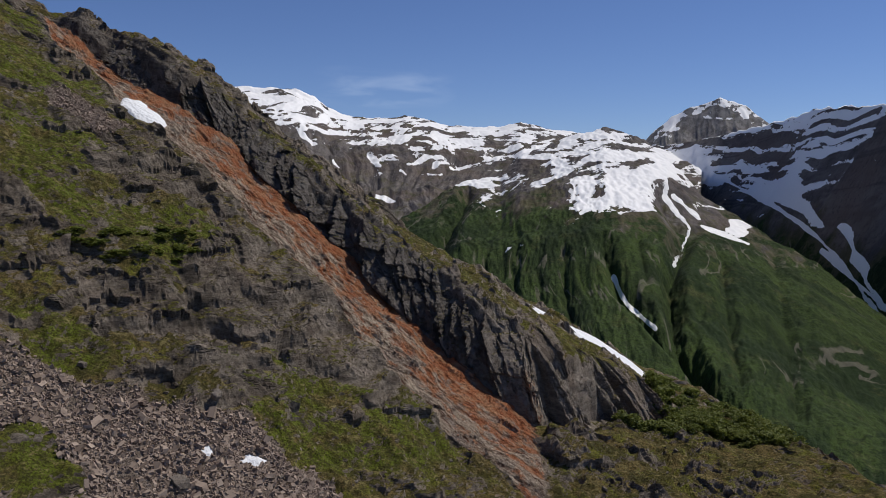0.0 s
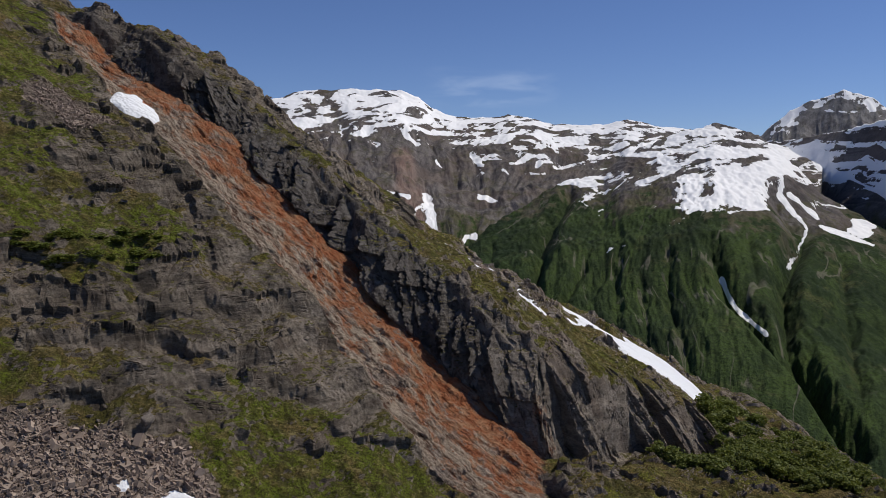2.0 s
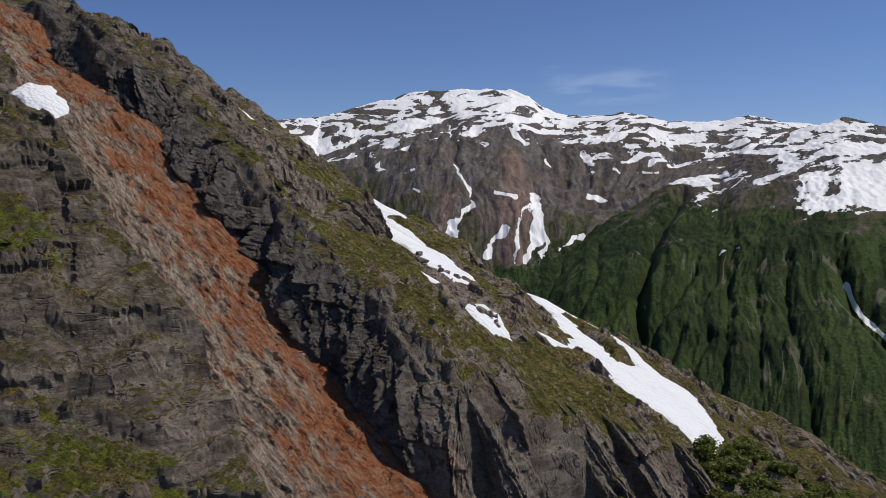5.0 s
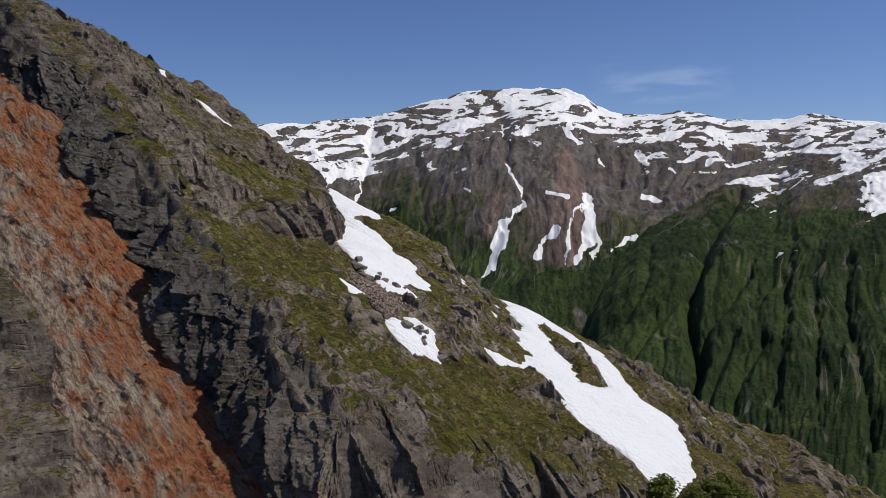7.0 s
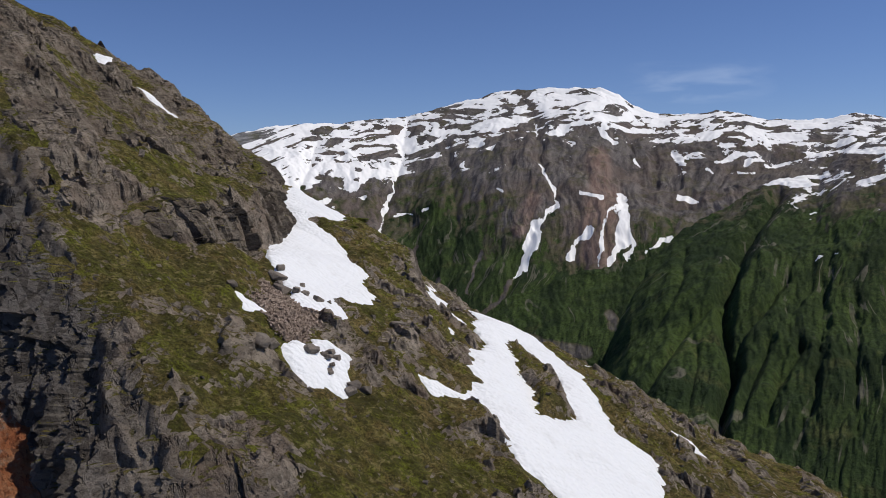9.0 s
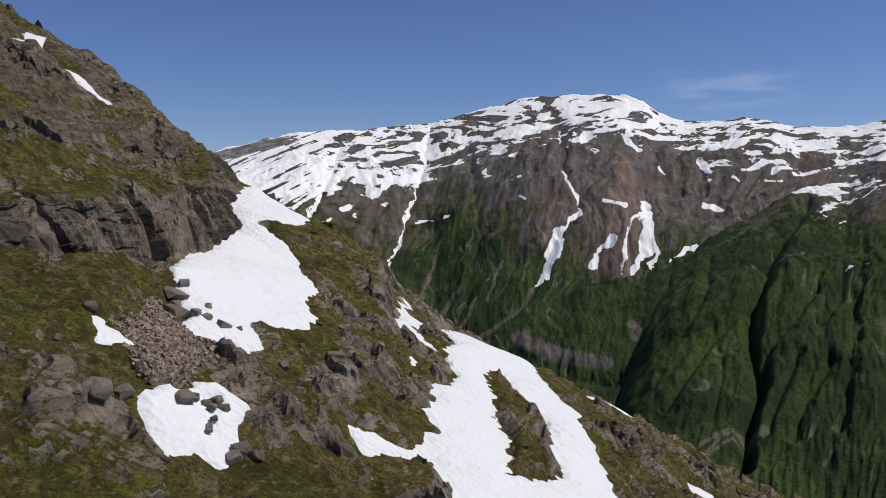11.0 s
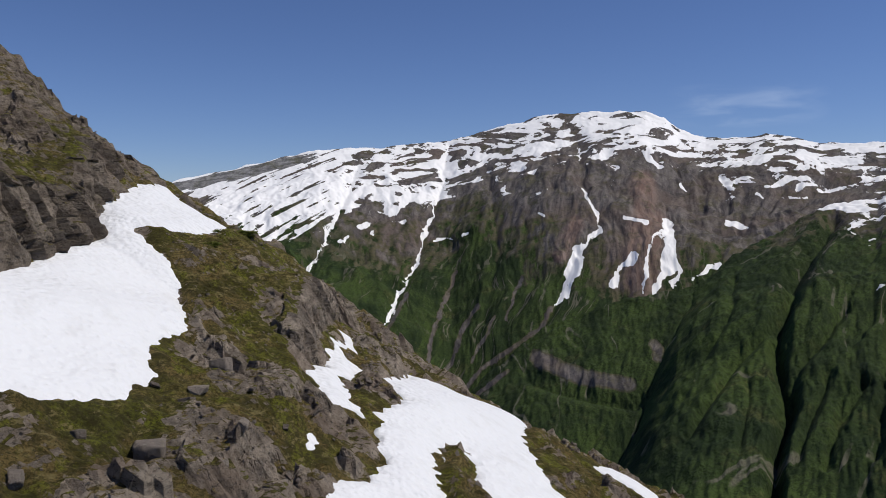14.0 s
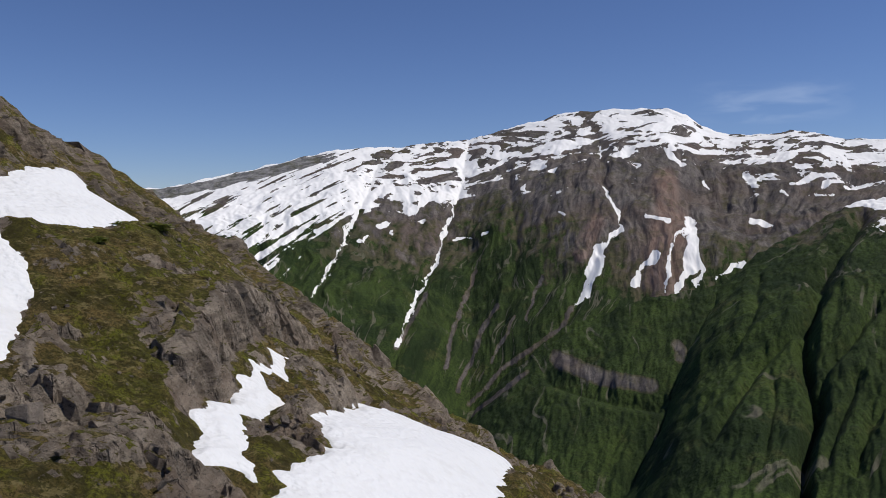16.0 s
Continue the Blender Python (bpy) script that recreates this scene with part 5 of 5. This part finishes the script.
for x, y, s in ((-2.4, 118, 1.6), (-1, 116.4, 1.6), (0.3, 117.1, 1.1), (1.0, 117.5, 0.9), (-0.4, 119.1, 0.8), (2.1, 117.9, 1.2), (2.5, 118.9, 0.6), (-3.2, 119.8, 0.9), (-1.7, 117.2, 1.0)):
    boulder(x, y, s, "tan-grey angular boulder at the edge of a snow field")
for x, y, s in ((7.2, 108.3, 1.0), (7.1, 109.2, 0.8), (7.6, 109.6, 0.6), (7.7, 110.3, 0.8), (8.2, 110.2, 0.9), (8.1, 109.5, 0.5), (8.7, 108.9, 0.5), (8.8, 108.3, 0.7), (9.2, 107.9, 0.5)):
    boulder(x, y, s, "grey boulder melted out of a round snow patch")
for x, y, s in ((10.8, 108.6, 1.0), (11.6, 108.8, 0.9), (10.9, 107.8, 0.8), (6.3, 103.2, 1.4), (5.7, 105.2, 1.0), (4.7, 116.1, 0.9), (6.1, 126.1, 1.7), (1.2, 136.4, 1.5), (2.7, 132.9, 1.1),
                (5.8, 119.7, 1.0), (-18.8, 64.7, 1.1), (-19.5, 57, 1.4), (8.4, 117.9, 0.8), (-0.4, 108.7, 0.9), (3.6, 131.2, 0.8), (9, 127.5, 0.9), (7.4, 131, 0.9), (4.6, 123.5, 0.8)):
    boulder(x, y, s)
made = 0
while made < 36:
    x, y = rng.uniform(-40, 32), rng.uniform(58, 176)
    if snow_near(np.array([x]), np.array([y]))[0] > -0.5 or on_hill(x, y, g_rust)[0] > 0.3:
        continue
    if y < 100 and rng.random() < 0.6:
        continue
    boulder(x, y, float(np.clip(rng.lognormal(-1.05, 0.35), 0.22, 0.7)))
    made += 1


def strew(name, material, xs, ys, sizes, label, category, lift=0.15, flat=0.6):
    """Many small broken stones as one mesh."""
    count = len(xs)
    cube = np.array([(a, b, c) for a in (-1, 1) for b in (-1, 1) for c in (-1, 1)], float) * 0.5
    quad = np.array([(0, 1, 3, 2), (4, 6, 7, 5), (0, 4, 5, 1), (2, 3, 7, 6), (0, 2, 6, 4), (1, 5, 7, 3)])
    V = cube[None] * rng.uniform(0.65, 1.1, (count, 8, 3)) * np.stack([rng.uniform(0.8, 1.5, count), rng.uniform(0.6, 1.1, count), rng.uniform(flat * 0.5, flat * 1.3, count)], -1)[:, None]
    a, tilt = rng.uniform(0, 6.283, count), rng.normal(0, 0.45, (count, 2))
    x, y, z = V[..., 0], V[..., 1] - V[..., 2] * tilt[:, :1], V[..., 2] + V[..., 1] * tilt[:, :1] + V[..., 0] * tilt[:, 1:]
    X = x * np.cos(a)[:, None] - y * np.sin(a)[:, None]
    Y = x * np.sin(a)[:, None] + y * np.cos(a)[:, None]
    base = on_hill(xs, ys)
    P = np.stack([X, Y, z], -1) * sizes[:, None, None] + np.stack([xs, ys, base + lift * sizes], -1)[:, None]
    F = (quad[None] + 8 * np.arange(count)[:, None, None]).reshape(-1, 4)
    me = bpy.data.meshes.new(name)
    me.from_pydata(P.reshape(-1, 3), [], F.tolist())
    me.materials.append(material)
    return tagged(new(name, me), label, category, kind="stuff")


def scatter(count, box, wish):
    """Places in a box, kept where wish(x, y) beats a throw."""
    x, y = rng.uniform(box[0], box[1], count), rng.uniform(box[2], box[3], count)
    keep = rng.random(count) < wish(x, y)
    return x[keep], y[keep]


sx, sy = scatter(64000, (-38, -4, 46, 68), lambda x, y: on_hill(x, y, g_scree) ** 2 * (snow_near(x, y) < 0.05))
strew("scree", SCREE, sx, sy, np.clip(rng.lognormal(-1.88, 0.48, len(sx)), 0.09, 0.7), "grey-brown broken scree stones", "scree")
sx, sy = scatter(22000, (-4, 8, 106, 117), lambda x, y: on_hill(x, y, g_scree) * (snow_near(x, y) < 0))
strew("scree", SCREE, sx, sy, np.clip(rng.lognormal(-2.0, 0.45, len(sx)), 0.07, 0.4), "brown broken scree between snow patches", "scree")
sx, sy = scatter(9000, (-44, -33, 83, 91), lambda x, y: on_hill(x, y, g_scree))
strew("scree", SCREE, sx, sy, np.clip(rng.lognormal(-2.1, 0.45, len(sx)), 0.07, 0.4), "pale brown broken scree fan below a snow patch", "scree")
sx, sy = scatter(48000, (-45, 32, 58, 178), lambda x, y: np.clip(0.85 - on_hill(x, y, g_plants), 0.12, 1) * np.clip(0.6 + fbm(x / 3.0, y / 3.0, 3, 331), 0, 1.5) * (snow_near(x, y) < -0.2) * (on_hill(x, y, g_rust) < 0.15) * 0.5)
strew("rubble", STONE, sx, sy, np.clip(rng.lognormal(-2.0, 0.55, len(sx)), 0.07, 0.55), "grey rock fragments strewn over ledges", "rubble")

sx, sy = scatter(7000, (-52, 10, 74, 110), lambda x, y: on_hill(x, y, g_rust) ** 2 * 0.5)
strew("rusty_rubble", RUSTY, sx, sy, np.clip(rng.lognormal(-2.45, 0.45, len(sx)), 0.05, 0.3), "rusty orange and tan rock fragments in the gully", "rubble", flat=0.4)


def bush_parts(seed, height):
    """Stems and a ragged crown of leaf clumps for one bush."""
    r = np.random.default_rng(seed)
    stems, leaves = bmesh.new(), []
    for k in range(6):
        a, lean = r.uniform(0, 6.283), r.uniform(0.25, 0.7)
        top = np.array([math.cos(a) * lean * height * 0.6, math.sin(a) * lean * height * 0.6, height * r.uniform(0.6, 0.95)])
        rings = []
        for s in (0.0, 0.5, 1.0):
            c = top * s * np.array([1, 1, 1]) + np.array([0, 0, -0.15 * (s == 0)])
            rad = 0.05 * height * 0.5 * (1 - 0.75 * s)
            rings.append([stems.verts.new((c[0] + rad * math.cos(t), c[1] + rad * math.sin(t), c[2])) for t in (0, 1.57, 3.14, 4.71)])
        for lo, hi in zip(rings, rings[1:]):
            for q in range(4):
                stems.faces.new((lo[q], lo[(q + 1) % 4], hi[(q + 1) % 4], hi[q]))
        for c in range(5):
            centre = top * r.uniform(0.45, 1.05) + r.normal(0, 0.14 * height, 3)
            size = r.uniform(0.14, 0.26) * height
            leaves.append(centre + r.normal(0, 1, (26, 3)) * size * np.array([0.6, 0.6, 0.42]))
    me = bpy.data.meshes.new("stems")
    stems.to_mesh(me)
    stems.free()
    me.materials.append(BARK)
    at = np.concatenate(leaves)
    at[:, 2] = np.maximum(at[:, 2], 0.03)
    n = len(at)
    side = r.normal(0, 1, (n, 3))
    side /= np.linalg.norm(side, axis=1)[:, None]
    up = np.cross(side, r.normal(0, 1, (n, 3)))
    up /= np.linalg.norm(up, axis=1)[:, None]
    w, l = r.uniform(0.06, 0.12, (n, 1)), r.uniform(0.09, 0.15, (n, 1))
    P = np.stack([at - up * l, at + side * w, at + up * l, at - side * w], 1).reshape(-1, 3)
    crown = bpy.data.meshes.new("crown")
    crown.from_pydata(P, [], np.arange(len(P)).reshape(-1, 4).tolist())
    crown.materials.append(LEAF)
    return me, crown


def bush(seed, height, label):
    root = tagged(new("alder_bush"), label, "bush", "alder bushes on the slope")
    for name, me in zip(("stems", "crown"), bush_parts(seed, height)):
        new(name, me).parent = root
    return root


BUSHES = [bush(k, h, "dark green leafy alder bush among heath") for k, h in enumerate((1.1, 1.4, 1.7, 0.9))]
spots = [(-33.5, 70.3), (-31.5, 71), (-29.6, 71.7), (-26.8, 74), (-25.6, 75), (-24.5, 76.9), (-28, 73), (-30.5, 70.8), (-32.6, 70.2), (-33, 71.2), (-30.8, 72.8), (-29.8, 73.9), (-28.9, 75.4), (-27.4, 75.8), (-26.3, 78.3), (-25.4, 79.6), (-27.6, 77.6), (-31, 73.6), (-26, 76.2), (-24.8, 78.8), (-17.5, 157), (-13, 152), (-16, 160)]
bx, by = scatter(900, (22, 47, 94, 127), lambda x, y: np.clip(0.8 + 1.2 * fbm(x / 6, y / 6, 2, 321), 0, 1) * (snow_near(x, y) < -1) * (y < 128 - 0.1 * x) * ((x > 29) | (y < 100)))
spots = list(zip(bx.tolist(), by.tolist()))[:260] + spots
for k, (x, y) in enumerate(spots):
    m = pose(x, y, float(on_hill(x, y)[0]) - 0.1, 0, 0, rng.uniform(0, 360))
    s = rng.uniform(0.45, 0.75) if x < 0 else rng.uniform(0.8, 1.3)
    if k < len(BUSHES):
        BUSHES[k].matrix_world = m
    else:
        copy_thing(BUSHES[k % len(BUSHES)], m @ Matrix.Diagonal((s * 1.25, s * 1.25, s * 0.85, 1) if x > 0 else (s * 2.0, s * 2.0, s * 0.6, 1)))

# ---------------------------------------------------------------- a wisp of cloud over the far ridge
n = Nodes("cloud_wisp", 1.0, 0.0)
wisp = n.math("MULTIPLY", n.band(n.noise(0.0045, 3.5, 0.5, n.stretch((0.7, 1, 3.2), (0, 14, 0)), 0.6), 0.36, 0.75), n.attr("thick"))
veil, glow, mixed = n.add("ShaderNodeBsdfTransparent"), n.add("ShaderNodeEmission"), n.add("ShaderNodeMixShader")
# the cloud's sunlit white is put in as emission
glow.inputs["Color"].default_value = (0.62, 0.72, 0.90, 1)
n.put(mixed.inputs[0], n.math("MULTIPLY", wisp, 0.26, True))
n.tree.links.new(veil.outputs[0], mixed.inputs[1])
n.tree.links.new(glow.outputs[0], mixed.inputs[2])
n.tree.links.new(mixed.outputs[0], n.tree.nodes["Material Output"].inputs["Surface"])
CB, CE = np.meshgrid(np.linspace(-1, 10, 40), np.linspace(5.2, 8.4, 16))
thick = np.clip(1 - ((CB - 4.5) / 5.2) ** 2, 0, 1) * np.clip(1 - ((CE - 6.8) / 1.5) ** 2, 0, 1)
cloud = sheet("cloud", HERE[0] - np.sin(np.radians(CB)) * 4600, HERE[1] + np.cos(np.radians(CB)) * 4600, 4600 * np.tan(np.radians(CE)) + 12 * np.sin(CB), n.mat, thick=thick)
tagged(cloud, "thin white wisp of cloud in the blue sky", "cloud", kind="structure")
